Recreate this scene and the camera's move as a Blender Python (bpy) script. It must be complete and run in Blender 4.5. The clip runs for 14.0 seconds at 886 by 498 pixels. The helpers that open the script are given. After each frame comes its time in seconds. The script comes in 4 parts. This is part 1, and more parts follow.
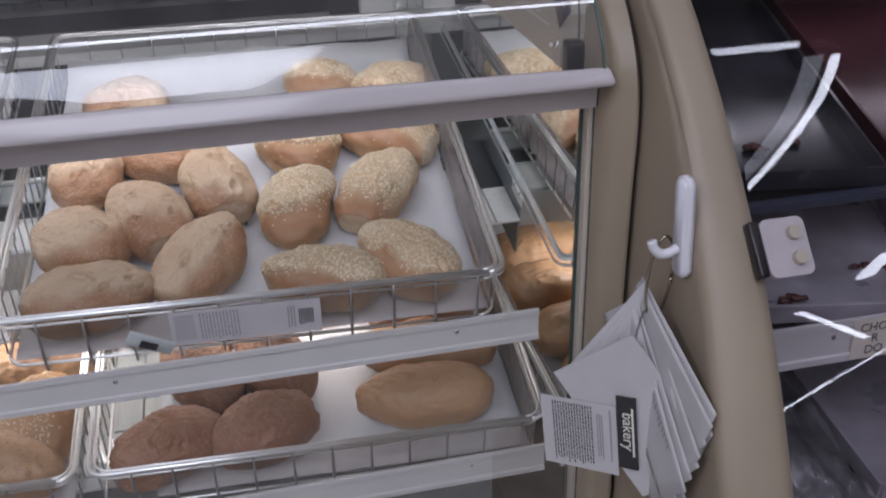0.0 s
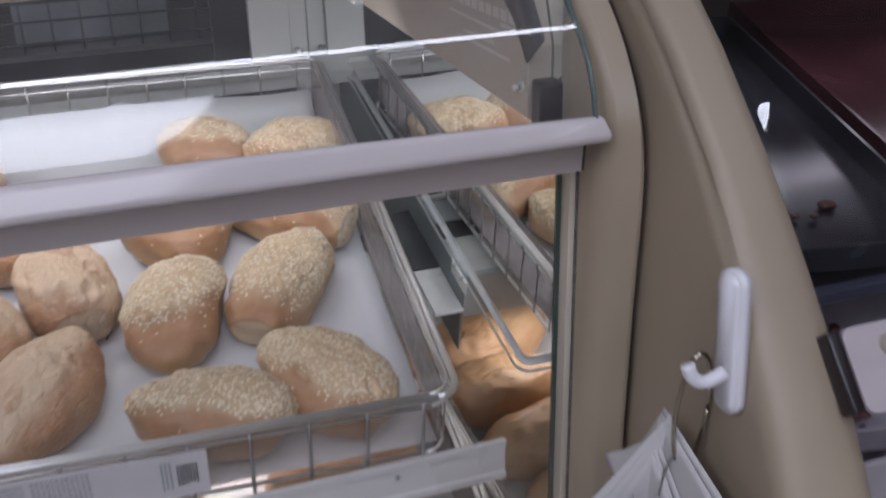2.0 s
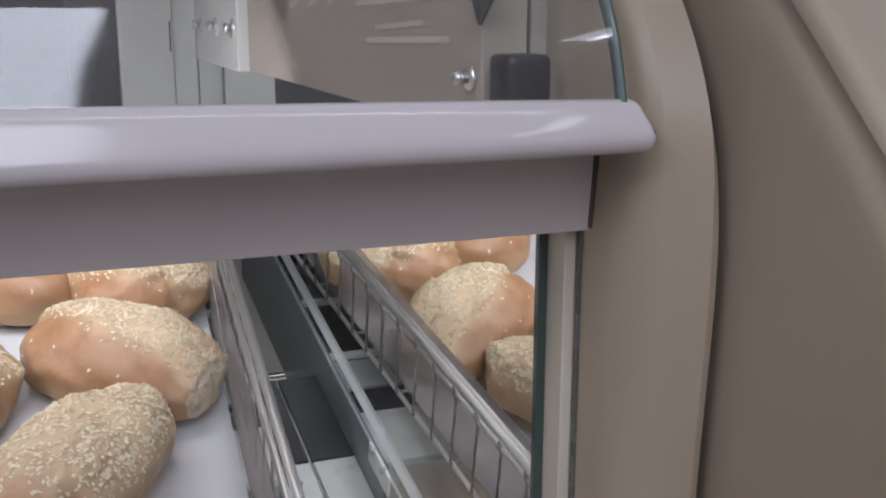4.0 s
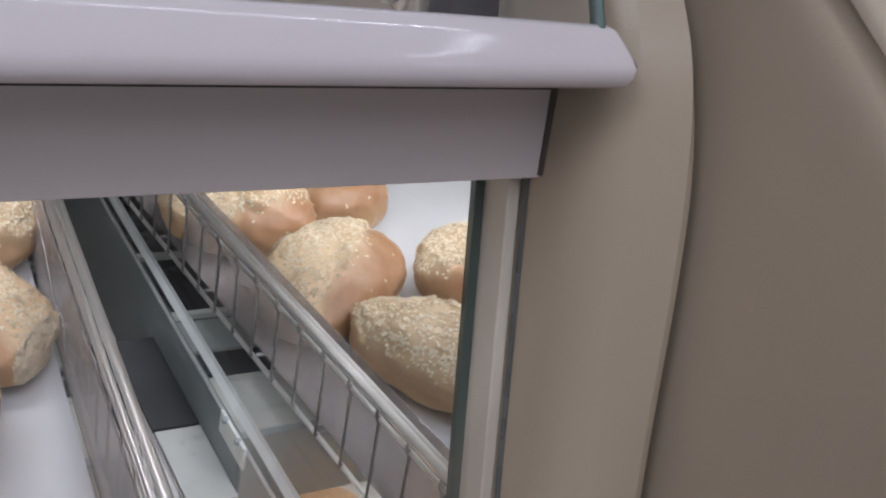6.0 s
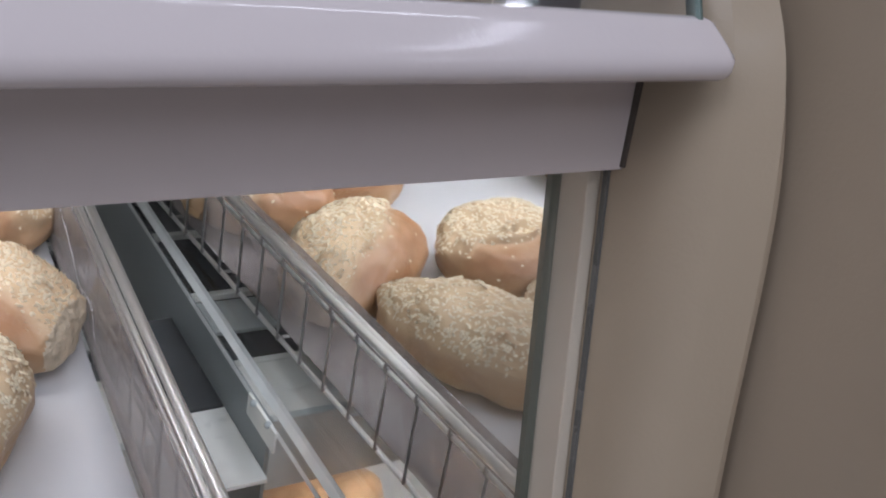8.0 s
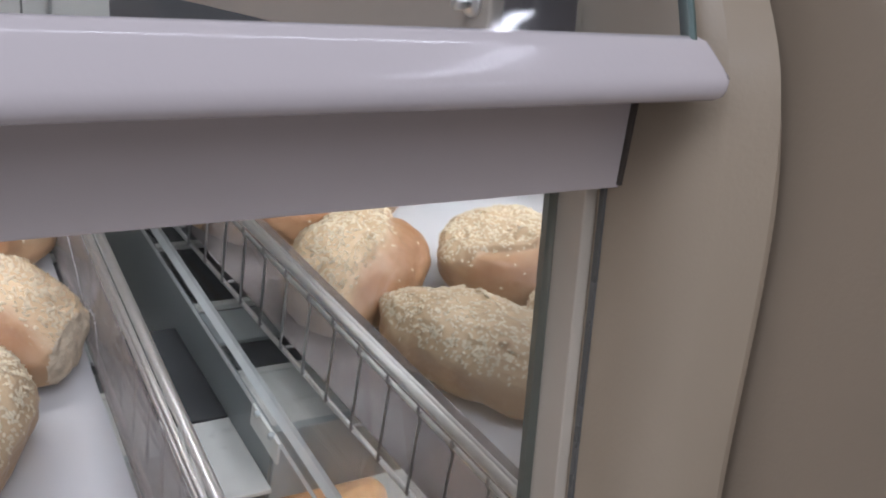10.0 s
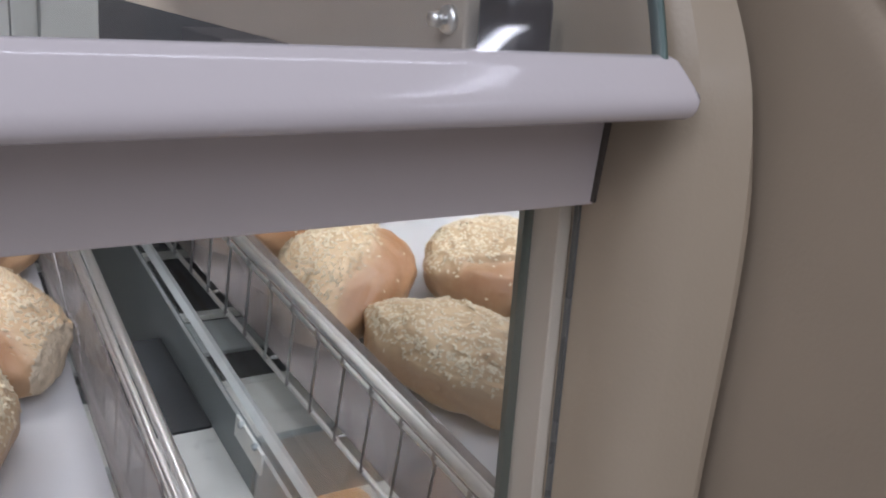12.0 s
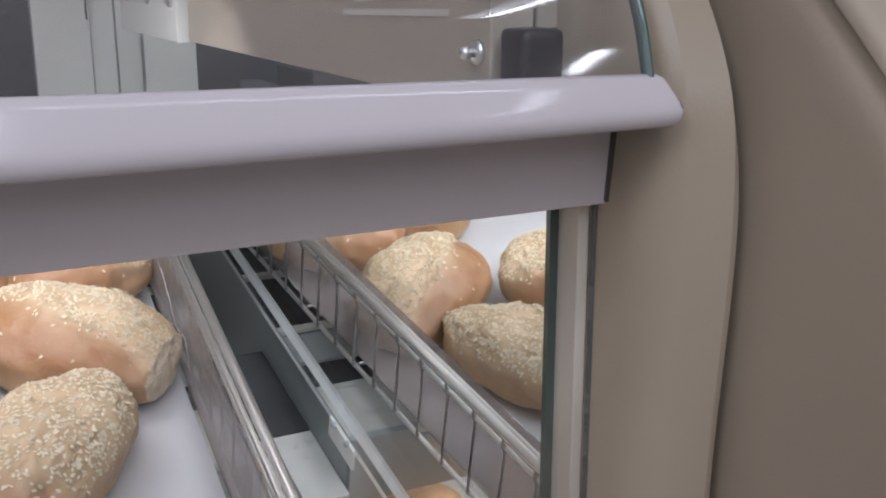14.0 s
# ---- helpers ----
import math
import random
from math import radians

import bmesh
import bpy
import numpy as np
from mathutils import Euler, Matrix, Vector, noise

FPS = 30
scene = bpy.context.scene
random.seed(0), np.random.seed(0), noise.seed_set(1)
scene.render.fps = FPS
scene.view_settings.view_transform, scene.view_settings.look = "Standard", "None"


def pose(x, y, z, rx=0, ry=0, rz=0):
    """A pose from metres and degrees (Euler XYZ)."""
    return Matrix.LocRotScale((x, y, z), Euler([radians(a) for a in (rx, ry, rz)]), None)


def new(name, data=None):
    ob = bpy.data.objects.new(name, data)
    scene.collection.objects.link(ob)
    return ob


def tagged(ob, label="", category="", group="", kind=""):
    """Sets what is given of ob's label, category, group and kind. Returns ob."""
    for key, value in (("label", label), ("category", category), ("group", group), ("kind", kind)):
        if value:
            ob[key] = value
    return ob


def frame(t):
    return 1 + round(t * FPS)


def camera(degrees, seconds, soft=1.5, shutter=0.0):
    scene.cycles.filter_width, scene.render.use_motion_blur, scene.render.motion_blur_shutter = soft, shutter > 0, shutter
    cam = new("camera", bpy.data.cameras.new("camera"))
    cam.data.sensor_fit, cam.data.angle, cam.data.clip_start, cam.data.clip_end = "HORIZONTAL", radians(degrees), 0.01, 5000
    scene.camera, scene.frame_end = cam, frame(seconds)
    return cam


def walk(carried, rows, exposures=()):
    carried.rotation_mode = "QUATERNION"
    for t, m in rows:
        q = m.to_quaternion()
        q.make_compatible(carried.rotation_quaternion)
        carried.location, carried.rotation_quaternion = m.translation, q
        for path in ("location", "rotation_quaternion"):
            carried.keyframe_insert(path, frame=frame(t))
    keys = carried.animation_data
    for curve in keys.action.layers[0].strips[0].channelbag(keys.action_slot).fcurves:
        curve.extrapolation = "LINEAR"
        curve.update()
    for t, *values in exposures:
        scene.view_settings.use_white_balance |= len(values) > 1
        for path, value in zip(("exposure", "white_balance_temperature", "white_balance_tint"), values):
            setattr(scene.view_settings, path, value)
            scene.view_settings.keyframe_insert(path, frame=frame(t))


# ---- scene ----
FOV = 45.77
ROWS = [
    (0.0, pose(-0.3094, -0.7484, 1.4207, 62.55, 1.14, -13.68)),
    (0.5, pose(-0.3196, -0.7482, 1.4305, 63.86, 1.34, -14.44)),
    (1.0, pose(-0.3169, -0.7213, 1.3824, 64.34, 1.93, -14.49)),
    (1.5, pose(-0.2972, -0.6659, 1.3626, 64.40, 2.47, -17.41)),
    (2.0, pose(-0.2664, -0.5055, 1.3433, 65.32, 1.21, -19.36)),
    (2.2, pose(-0.2454, -0.4230, 1.3284, 66.26, 1.02, -20.32)),
    (2.5, pose(-0.2007, -0.3296, 1.2879, 69.78, 1.51, -21.15)),
    (2.7, pose(-0.1841, -0.2927, 1.2603, 72.74, 0.55, -20.96)),
    (3.0, pose(-0.1578, -0.2548, 1.2165, 76.39, 0.46, -20.41)),
    (3.2, pose(-0.1607, -0.2575, 1.2073, 76.92, -0.33, -21.16)),
    (5.3, pose(-0.1265, -0.2050, 1.1667, 76.70, 0.77, -22.03)),
    (5.5, pose(-0.1300, -0.1993, 1.1785, 75.05, 0.04, -24.96)),
    (6.0, pose(-0.1610, -0.1925, 1.1716, 75.16, -4.13, -30.85)),
    (6.5, pose(-0.1778, -0.1778, 1.1726, 74.43, -5.72, -32.87)),
    (7.0, pose(-0.1874, -0.1700, 1.1707, 73.96, -5.89, -33.14)),
    (7.5, pose(-0.1824, -0.1715, 1.1755, 73.38, -4.78, -32.34)),
    (8.0, pose(-0.1806, -0.1735, 1.1748, 73.55, -4.11, -31.94)),
    (10.5, pose(-0.1774, -0.1740, 1.1804, 73.58, -3.46, -31.91)),
    (11.0, pose(-0.1747, -0.1742, 1.1798, 73.65, -3.56, -32.16)),
    (11.5, pose(-0.1759, -0.1755, 1.1816, 73.68, -3.68, -32.22)),
    (12.0, pose(-0.1747, -0.1766, 1.1827, 73.97, -3.82, -32.06)),
    (12.5, pose(-0.1735, -0.1815, 1.1825, 73.88, -3.39, -31.83)),
    (13.0, pose(-0.1778, -0.1938, 1.1837, 73.89, -2.90, -32.15)),
    (13.5, pose(-0.1948, -0.2191, 1.1893, 74.73, -0.34, -29.75)),
    (14.0, pose(-0.1833, -0.2281, 1.1906, 74.94, 0.05, -27.31)),
]
Z = 1.15  # height of the front rail over the floor

cam = camera(FOV, 14.0, soft=2.0, shutter=0.3)
walk(cam, ROWS, exposures=[(0.0, -1.13, 6440, 14), (2.0, -1.06, 6440, 13.5), (3.2, -0.97, 6450, 12), (5.3, -0.66, 6520, 11), (14.0, -0.68, 6510, 11)])

# ---- world and lights ----
world = bpy.data.worlds.new("shop_dark")
scene.world = world
world.use_nodes = True
world.node_tree.nodes["Background"].inputs[0].default_value = (0.9, 0.95, 1.0, 1)
world.node_tree.nodes["Background"].inputs[1].default_value = 0.065


def area(name, m, sx, sy, watts, colour=(1, 0.97, 0.93), spread=180):
    d = bpy.data.lights.new(name, "AREA")
    d.shape, d.size, d.size_y, d.energy, d.color, d.spread = "RECTANGLE", sx, sy, watts, colour, radians(spread)
    ob = new(name, d)
    ob.matrix_world = m
    return ob


# the shop's ceiling lamps with added fills, the case's canopy tube and the strip under its shelf
COOL = (0.90, 0.96, 1.13)
area("ceiling_tube_light", pose(0.10, -0.30, 2.94), 2.25, 0.065, 8.5, COOL)
area("ceiling_tube_light", pose(1.40, -1.20, 2.94, 0, 0, 4), 0.034, 1.55, 4.5, COOL)
area("ceiling_tube_light", pose(1.335, -1.20, 2.94, 0, 0, 4), 0.06, 1.55, 1.0, COOL)
area("ceiling_tube_light", pose(3.26, -4.96, 2.94, 0, 0, 45), 0.05, 1.35, 6.5, COOL)
area("ceiling_tube_light", pose(4.02, -6.60, 2.94, 0, 0, -7), 0.05, 1.50, 6.5, COOL)
area("ceiling_tube_light", pose(2.83, -3.66, 2.94, 0, 0, 14), 0.10, 0.52, 4.5, COOL)
area("ceiling_panel_or_fill_light", pose(-0.50, -3.40, 2.94), 1.0, 5.0, 142, COOL)
# the next two are added fill for fascia and side panel, no known lamps
area("ceiling_panel_or_fill_light", pose(-2.30, -4.60, 2.94), 1.4, 1.2, 24, COOL)
area("ceiling_panel_or_fill_light", pose(-2.3, -1.5, 2.94), 1.0, 1.6, 77, COOL)
area("ceiling_panel_or_fill_light", pose(2.4, 0.6, 2.94), 0.6, 1.2, 10, COOL)
area("canopy_tube_light", pose(-0.765, 0.350, Z + 0.034, 34, 0, 0), 1.40, 0.03, 4.3, (0.97, 0.98, 1.06))
area("shelf_strip_light", pose(-0.78, 0.31, Z - 0.293, 12, 0, 0), 1.40, 0.02, 3.6, (1, 0.95, 0.93))
area("shelf_strip_light", pose(-0.74, 0.53, Z - 0.232, 0, 0, 0), 1.34, 0.02, 0.95, (0.96, 0.97, 1.0))

area("case_tube_light", pose(0.72, 0.23, Z + 0.0345), 1.15, 0.03, 1.1, (0.97, 0.98, 1.06))


# ---- materials ----
def material(name, base=(0.5, 0.5, 0.5), rough=0.5, metal=0.0, grain=0.0, scale=60.0, bump=0.0, bump_scale=200.0, second=None, coat=0.0, spec=0.5, vary=0.12):
    m = bpy.data.materials.new(name)
    m.use_nodes = True
    nt = m.node_tree
    b = nt.nodes["Principled BSDF"]
    b.inputs["Base Color"].default_value = (*base, 1)
    b.inputs["Roughness"].default_value = rough
    b.inputs["Metallic"].default_value = metal
    b.inputs["Coat Weight"].default_value = coat
    b.inputs["Specular IOR Level"].default_value = spec
    tc = nt.nodes.new("ShaderNodeTexCoord")
    if grain:
        n = nt.nodes.new("ShaderNodeTexNoise")
        n.inputs["Scale"].default_value, n.inputs["Detail"].default_value = scale, 6
        nt.links.new(tc.outputs["Object"], n.inputs["Vector"])
        r = nt.nodes.new("ShaderNodeValToRGB")
        r.color_ramp.elements[0].position, r.color_ramp.elements[1].position = 0.3, 0.72
        lo = second or tuple(c * (1 - grain) for c in base)
        r.color_ramp.elements[0].color, r.color_ramp.elements[1].color = (*lo, 1), (*base, 1)
        nt.links.new(n.outputs["Fac"], r.inputs["Fac"])
        nt.links.new(r.outputs["Color"], b.inputs["Base Color"])
        mr = nt.nodes.new("ShaderNodeMapRange")
        mr.inputs["To Min"].default_value, mr.inputs["To Max"].default_value = max(0.02, rough - vary), min(1, rough + vary)
        nt.links.new(n.outputs["Fac"], mr.inputs["Value"])
        nt.links.new(mr.outputs["Result"], b.inputs["Roughness"])
    if bump:
        n2 = nt.nodes.new("ShaderNodeTexNoise")
        n2.inputs["Scale"].default_value, n2.inputs["Detail"].default_value = bump_scale, 4
        nt.links.new(tc.outputs["Object"], n2.inputs["Vector"])
        bn = nt.nodes.new("ShaderNodeBump")
        bn.inputs["Strength"].default_value, bn.inputs["Distance"].default_value = bump, 0.002
        nt.links.new(n2.outputs["Fac"], bn.inputs["Height"])
        nt.links.new(bn.outputs["Normal"], b.inputs["Normal"])
    return m


def clear(name, tint=(1, 1, 1), gloss=1.0, rough=0.0, haze=0.0, ior=1.5, cap=0.35, haze_tone=(0.8, 0.8, 0.82)):
    """A thin clear sheet: what lies behind shows through, and light glances off it."""
    m = bpy.data.materials.new(name)
    m.use_nodes = True
    nt = m.node_tree
    nt.nodes.clear()
    out = nt.nodes.new("ShaderNodeOutputMaterial")
    tr = nt.nodes.new("ShaderNodeBsdfTransparent")
    tr.inputs[0].default_value = (*tint, 1)
    gl = nt.nodes.new("ShaderNodeBsdfGlossy")
    gl.inputs["Roughness"].default_value = rough
    fr = nt.nodes.new("ShaderNodeFresnel")
    fr.inputs[0].default_value = ior
    k = nt.nodes.new("ShaderNodeMath")
    k.operation = "MULTIPLY"
    k.inputs[1].default_value = gloss
    nt.links.new(fr.outputs[0], k.inputs[0])
    lim = nt.nodes.new("ShaderNodeMath")
    lim.operation = "MINIMUM"
    lim.inputs[1].default_value = cap
    nt.links.new(k.outputs[0], lim.inputs[0])
    mx = nt.nodes.new("ShaderNodeMixShader")
    nt.links.new(lim.outputs[0], mx.inputs[0])
    last = tr
    if haze:
        df = nt.nodes.new("ShaderNodeBsdfDiffuse")
        df.inputs[0].default_value = (*haze_tone, 1)
        tc = nt.nodes.new("ShaderNodeTexCoord")
        no = nt.nodes.new("ShaderNodeTexNoise")
        no.inputs["Scale"].default_value, no.inputs["Detail"].default_value = 18, 5
        nt.links.new(tc.outputs["Object"], no.inputs["Vector"])
        hm = nt.nodes.new("ShaderNodeMapRange")
        hm.inputs["From Min"].default_value, hm.inputs["From Max"].default_value = 0.35, 0.8
        hm.inputs["To Min"].default_value, hm.inputs["To Max"].default_value = haze * 0.7, haze * 1.35
        nt.links.new(no.outputs["Fac"], hm.inputs["Value"])
        hx = nt.nodes.new("ShaderNodeMixShader")
        nt.links.new(hm.outputs["Result"], hx.inputs[0])
        nt.links.new(tr.outputs[0], hx.inputs[1])
        nt.links.new(df.outputs[0], hx.inputs[2])
        tl = nt.nodes.new("ShaderNodeBsdfTranslucent")
        tl.inputs[0].default_value = (*haze_tone, 1)
        ml = nt.nodes.new("ShaderNodeMixShader")
        nt.links.new(df.outputs[0], ml.inputs[1])
        nt.links.new(tl.outputs[0], ml.inputs[2])
        nt.links.new(ml.outputs[0], hx.inputs[2])
        last = hx
    nt.links.new(last.outputs[0], mx.inputs[1])
    nt.links.new(gl.outputs[0], mx.inputs[2])
    nt.links.new(mx.outputs[0], out.inputs[0])
    return m


M_FASCIA = material("lilac_grey_enamel", (0.60, 0.53, 0.515), 0.35, grain=0.06, scale=8, bump=0.03, bump_scale=400, vary=0.03)
M_RAIL = material("lilac_white_enamel", (0.56, 0.505, 0.505), 0.10, grain=0.03, scale=6, bump=0.03, bump_scale=400, vary=0.02)
M_BEIGE = material("beige_moulded_plastic", (0.350, 0.280, 0.203), 0.42, grain=0.12, scale=9, bump=0.06, bump_scale=700)
M_BEIGE_NEXT = material("darker_beige_plastic", (0.366, 0.292, 0.216), 0.45, grain=0.14, scale=8, bump=0.06, bump_scale=700)
M_BEIGE_IN = material("beige_painted_steel", (0.44, 0.38, 0.31), 0.35, grain=0.08, scale=20, bump=0.05, bump_scale=500)
# seam rubber between the cases; also the painted shadow below the rail
M_SEAM = material("gasket_and_rail_shade", (0.05, 0.035, 0.028), 0.7, grain=0.3)
M_WHITE = material("white_painted_steel", (0.80, 0.81, 0.79), 0.35, grain=0.06, scale=20)
M_PRICE = material("white_plastic_channel", (0.62, 0.60, 0.585), 0.35, grain=0.05, scale=30)
M_CHROME = material("chrome_wire", (0.93, 0.93, 0.92), 0.34, 1.0)
M_WIRE = material("dulled_chrome_wire", (0.46, 0.455, 0.45), 0.28, 1.0)
M_RAIL_SHADE = material("rail_shade_brown", (0.24, 0.20, 0.18), 0.7, grain=0.3)
M_STEEL = material("brushed_steel", (0.50, 0.50, 0.49), 0.33, 1.0, grain=0.2, scale=30)
M_PAPER0 = material("white_parchment_paper", (0.80, 0.80, 0.81), 0.6, grain=0.04, scale=12, bump=0.15, bump_scale=60)


def see_through(m, name, share):
    """A copy of a matt material that lets a share of the light through, as thin paper does."""
    c = m.copy()
    c.name = name
    nt = c.node_tree
    out = nt.nodes["Material Output"]
    tl = nt.nodes.new("ShaderNodeBsdfTranslucent")
    tl.inputs[0].default_value = (0.8, 0.8, 0.8, 1)
    mx = nt.nodes.new("ShaderNodeMixShader")
    mx.inputs[0].default_value = share
    nt.links.new(nt.nodes["Principled BSDF"].outputs[0], mx.inputs[1])
    nt.links.new(tl.outputs[0], mx.inputs[2])
    nt.links.new(mx.outputs[0], out.inputs[0])
    return c


M_PAPER = see_through(M_PAPER0, "thin_parchment_paper", 0.30)
M_MIRROR = material("silvered_mirror", (0.88, 0.90, 0.89), 0.015, 1.0)
# the pale haze paints in the ceiling's veiling reflection on the front glass
M_GLASS = clear("clear_case_glass", (0.97, 0.985, 0.98), 2.7, 0.05, haze=0.10, cap=0.6)
M_GLASS_EDGE = material("green_glass_edge", (0.045, 0.075, 0.068), 0.12, grain=0.2)
M_CURVE_EDGE = material("pale_green_glass_edge", (0.11, 0.16, 0.145), 0.15, grain=0.2)
M_SHELF = clear("shelf_glass", (0.985, 0.99, 0.985), 1.0, cap=0.10)
M_SHELF_EDGE = see_through(material("pale_polished_glass", (0.93, 0.96, 0.95), 0.25, grain=0.06), "pale_polished_edge", 0.35)
M_ACRYL = clear("clear_plastic_liner", (0.90, 0.87, 0.85), 0.6, 0.10, haze=0.06, cap=0.12, haze_tone=(0.5, 0.45, 0.40))
M_MILKY = clear("milky_plastic_liner", (0.80, 0.76, 0.75), 0.8, 0.10, haze=0.32, cap=0.2, haze_tone=(0.50, 0.46, 0.44))
M_SCUFF = see_through(material("white_scuffed_plastic", (0.85, 0.83, 0.85), 0.6, grain=0.15, scale=200), "scuffed_plastic", 0.3)
# near-black that holds the shade of interiors; also the plinth's colour
M_DARK = material("interior_shade_and_plinth", (0.02, 0.02, 0.022), 0.5, grain=0.3)
M_BLACK = material("black_plastic", (0.018, 0.012, 0.014), 0.35, grain=0.2)
M_HOOK = material("white_hook_plastic", (0.74, 0.72, 0.76), 0.35, grain=0.04)
M_TAG = material("white_tag_paper", (0.55, 0.525, 0.52), 0.7, grain=0.08, scale=30, bump=0.12, bump_scale=40)
M_INK = material("black_print", (0.03, 0.028, 0.03), 0.6)
M_GREY_INK = material("grey_print", (0.30, 0.30, 0.32), 0.6)


# ---- mesh helpers ----
def V(x, y, z):
    return (x, y, z + Z)


def mesh_of(name, bm, mat, smooth=True):
    me = bpy.data.meshes.new(name)
    bm.normal_update()
    bm.to_mesh(me)
    bm.free()
    for p in me.polygons:
        p.use_smooth = smooth
    for mt in (mat if isinstance(mat, (list, tuple)) else [mat]):
        me.materials.append(mt)
    return me


def part(name, bm, mat, parent=None, label="", smooth=True):
    ob = new(name, mesh_of(name, bm, mat, smooth))
    if parent:
        ob.parent = parent
    if label:
        tagged(ob, label)
    return ob


def box(bm, x0, x1, y0, y1, z0, z1, bevel=0.0, seg=2):
    vs = [bm.verts.new((x, y, z)) for x in (x0, x1) for y in (y0, y1) for z in (z0, z1)]
    fs = [bm.faces.new([vs[i] for i in q]) for q in ((0, 1, 3, 2), (4, 6, 7, 5), (0, 4, 5, 1), (2, 3, 7, 6), (0, 2, 6, 4), (1, 5, 7, 3))]
    if bevel:
        es = {e for f in fs for e in f.edges}
        bmesh.ops.bevel(bm, geom=list(es), offset=bevel, segments=seg, affect="EDGES", profile=0.6)
    return bm


def boxb(*a, **k):
    return box(bmesh.new(), *a, **k)


def extrude_x(profile, x0, x1, bevel=0.0, closed=True):
    """A solid with the (y, z) outline, from x0 to x1."""
    bm = bmesh.new()
    a = [bm.verts.new((x0, y, z)) for y, z in profile]
    b = [bm.verts.new((x1, y, z)) for y, z in profile]
    n = len(profile)
    for i in range(n if closed else n - 1):
        j = (i + 1) % n
        bm.faces.new((a[i], a[j], b[j], b[i]))
    if closed:
        bm.faces.new(a[::-1])
        bm.faces.new(b)
    bmesh.ops.recalc_face_normals(bm, faces=bm.faces)
    if bevel:
        caps = {e for f in bm.faces if len(f.verts) == n for e in f.edges}
        bmesh.ops.bevel(bm, geom=list(caps), offset=bevel, segments=3, affect="EDGES", profile=0.6)
    return bm


def tube(bm, pts, r, n=6):
    """A round wire along the points."""
    pts = [Vector(p) for p in pts]
    rings = []
    up = Vector((0.31, 0.2, 0.93))
    for i, p in enumerate(pts):
        d = (pts[min(i + 1, len(pts) - 1)] - pts[max(i - 1, 0)]).normalized()
        s = d.cross(up)
        s = s.normalized() if s.length > 1e-4 else d.orthogonal().normalized()
        t = s.cross(d)
        rings.append([bm.verts.new(p + r * (math.cos(6.2832 * k / n) * s + math.sin(6.2832 * k / n) * t)) for k in range(n)])
    for a, b in zip(rings, rings[1:]):
        for k in range(n):
            bm.faces.new((a[k], a[(k + 1) % n], b[(k + 1) % n], b[k]))
    bm.faces.new(rings[0][::-1])
    bm.faces.new(rings[-1])
    return bm


def smooth_line(pts, n):
    """n points on a soft curve through the given ones."""
    out = []
    for k in range(n):
        u = k / (n - 1) * (len(pts) - 1)
        i = min(int(u), len(pts) - 2)
        f = u - i
        p = [Vector((*q, 0)[:3]) for q in (pts[max(i - 1, 0)], pts[i], pts[i + 1], pts[min(i + 2, len(pts) - 1)])]
        q = 0.5 * (2 * p[1] + (p[2] - p[0]) * f + (2 * p[0] - 5 * p[1] + 4 * p[2] - p[3]) * f * f + (3 * p[1] - p[0] - 3 * p[2] + p[3]) * f ** 3)
        out.append((q.x, q.y, q.z)[:len(pts[0])])
    return out


def thing(name, m, label, category, group="", kind=""):
    ob = new(name)
    ob.matrix_world = m
    return tagged(ob, label, category, group, kind)


def crisp(ob, deg=17):
    """Keep edges sharper than deg as creases in the shading."""
    mod = ob.modifiers.new("crease", "EDGE_SPLIT")
    mod.split_angle = radians(deg)
    return ob


def loft(bm, rings, cap=True):
    rows = [[bm.verts.new(p) for p in r] for r in rings]
    for a, b in zip(rows, rows[1:]):
        for k in range(len(a)):
            j = (k + 1) % len(a)
            bm.faces.new((a[k], a[j], b[j], b[k]))
    if cap:
        bm.faces.new(rows[0][::-1])
        bm.faces.new(rows[-1])
    bmesh.ops.recalc_face_normals(bm, faces=bm.faces)
    return bm


def at(table, z):
    """Linear value at z in rows of (z, value)."""
    return float(np.interp(z, [a for a, _ in table], [b for _, b in table]))


# ---- the shop round the cases ----
def structure(name, bm, mat, label, category):
    return tagged(part(name, bm, mat, None, "", False), label, category, kind="structure")


M_FLOOR = material("grey_vinyl_floor", (0.42, 0.39, 0.36), 0.4, grain=0.25, scale=5)
# dark brown carries the dimness of the rear and of the neighbour's inside
M_WALL = material("shaded_rear_brown", (0.16, 0.13, 0.12), 0.7, grain=0.3, scale=3)
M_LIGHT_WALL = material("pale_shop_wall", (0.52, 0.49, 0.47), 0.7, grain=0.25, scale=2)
M_CEIL = material("ceiling_panel", (0.55, 0.55, 0.54), 0.8, grain=0.1, scale=8)
structure("floor", boxb(-4, 6, -9.0, 4.5, -0.1, 0), M_FLOOR, "worn grey vinyl shop floor", "floor")
structure("ceiling", boxb(-4, 6, -9.0, 4.5, 3.0, 3.1), M_CEIL, "pale shop ceiling panels", "ceiling")
structure("wall_north", boxb(-4, 6, 4.5, 4.6, 0, 3.0), M_WALL, "back wall of the shop, its dimness in the colour", "wall")
structure("wall_south", boxb(-4, 6, -9.1, -9.0, 0, 3.0), M_LIGHT_WALL, "pale front wall of the shop", "wall")
structure("wall_west", boxb(-4.1, -4, -9.0, 4.5, 0, 3.0), M_LIGHT_WALL, "pale side wall of the shop", "wall")
structure("wall_east", boxb(6, 6.1, -9.0, 4.5, 0, 3.0), M_LIGHT_WALL, "pale side wall of the shop", "wall")

# ---- the bread case: body ----
LEFT = -1.55
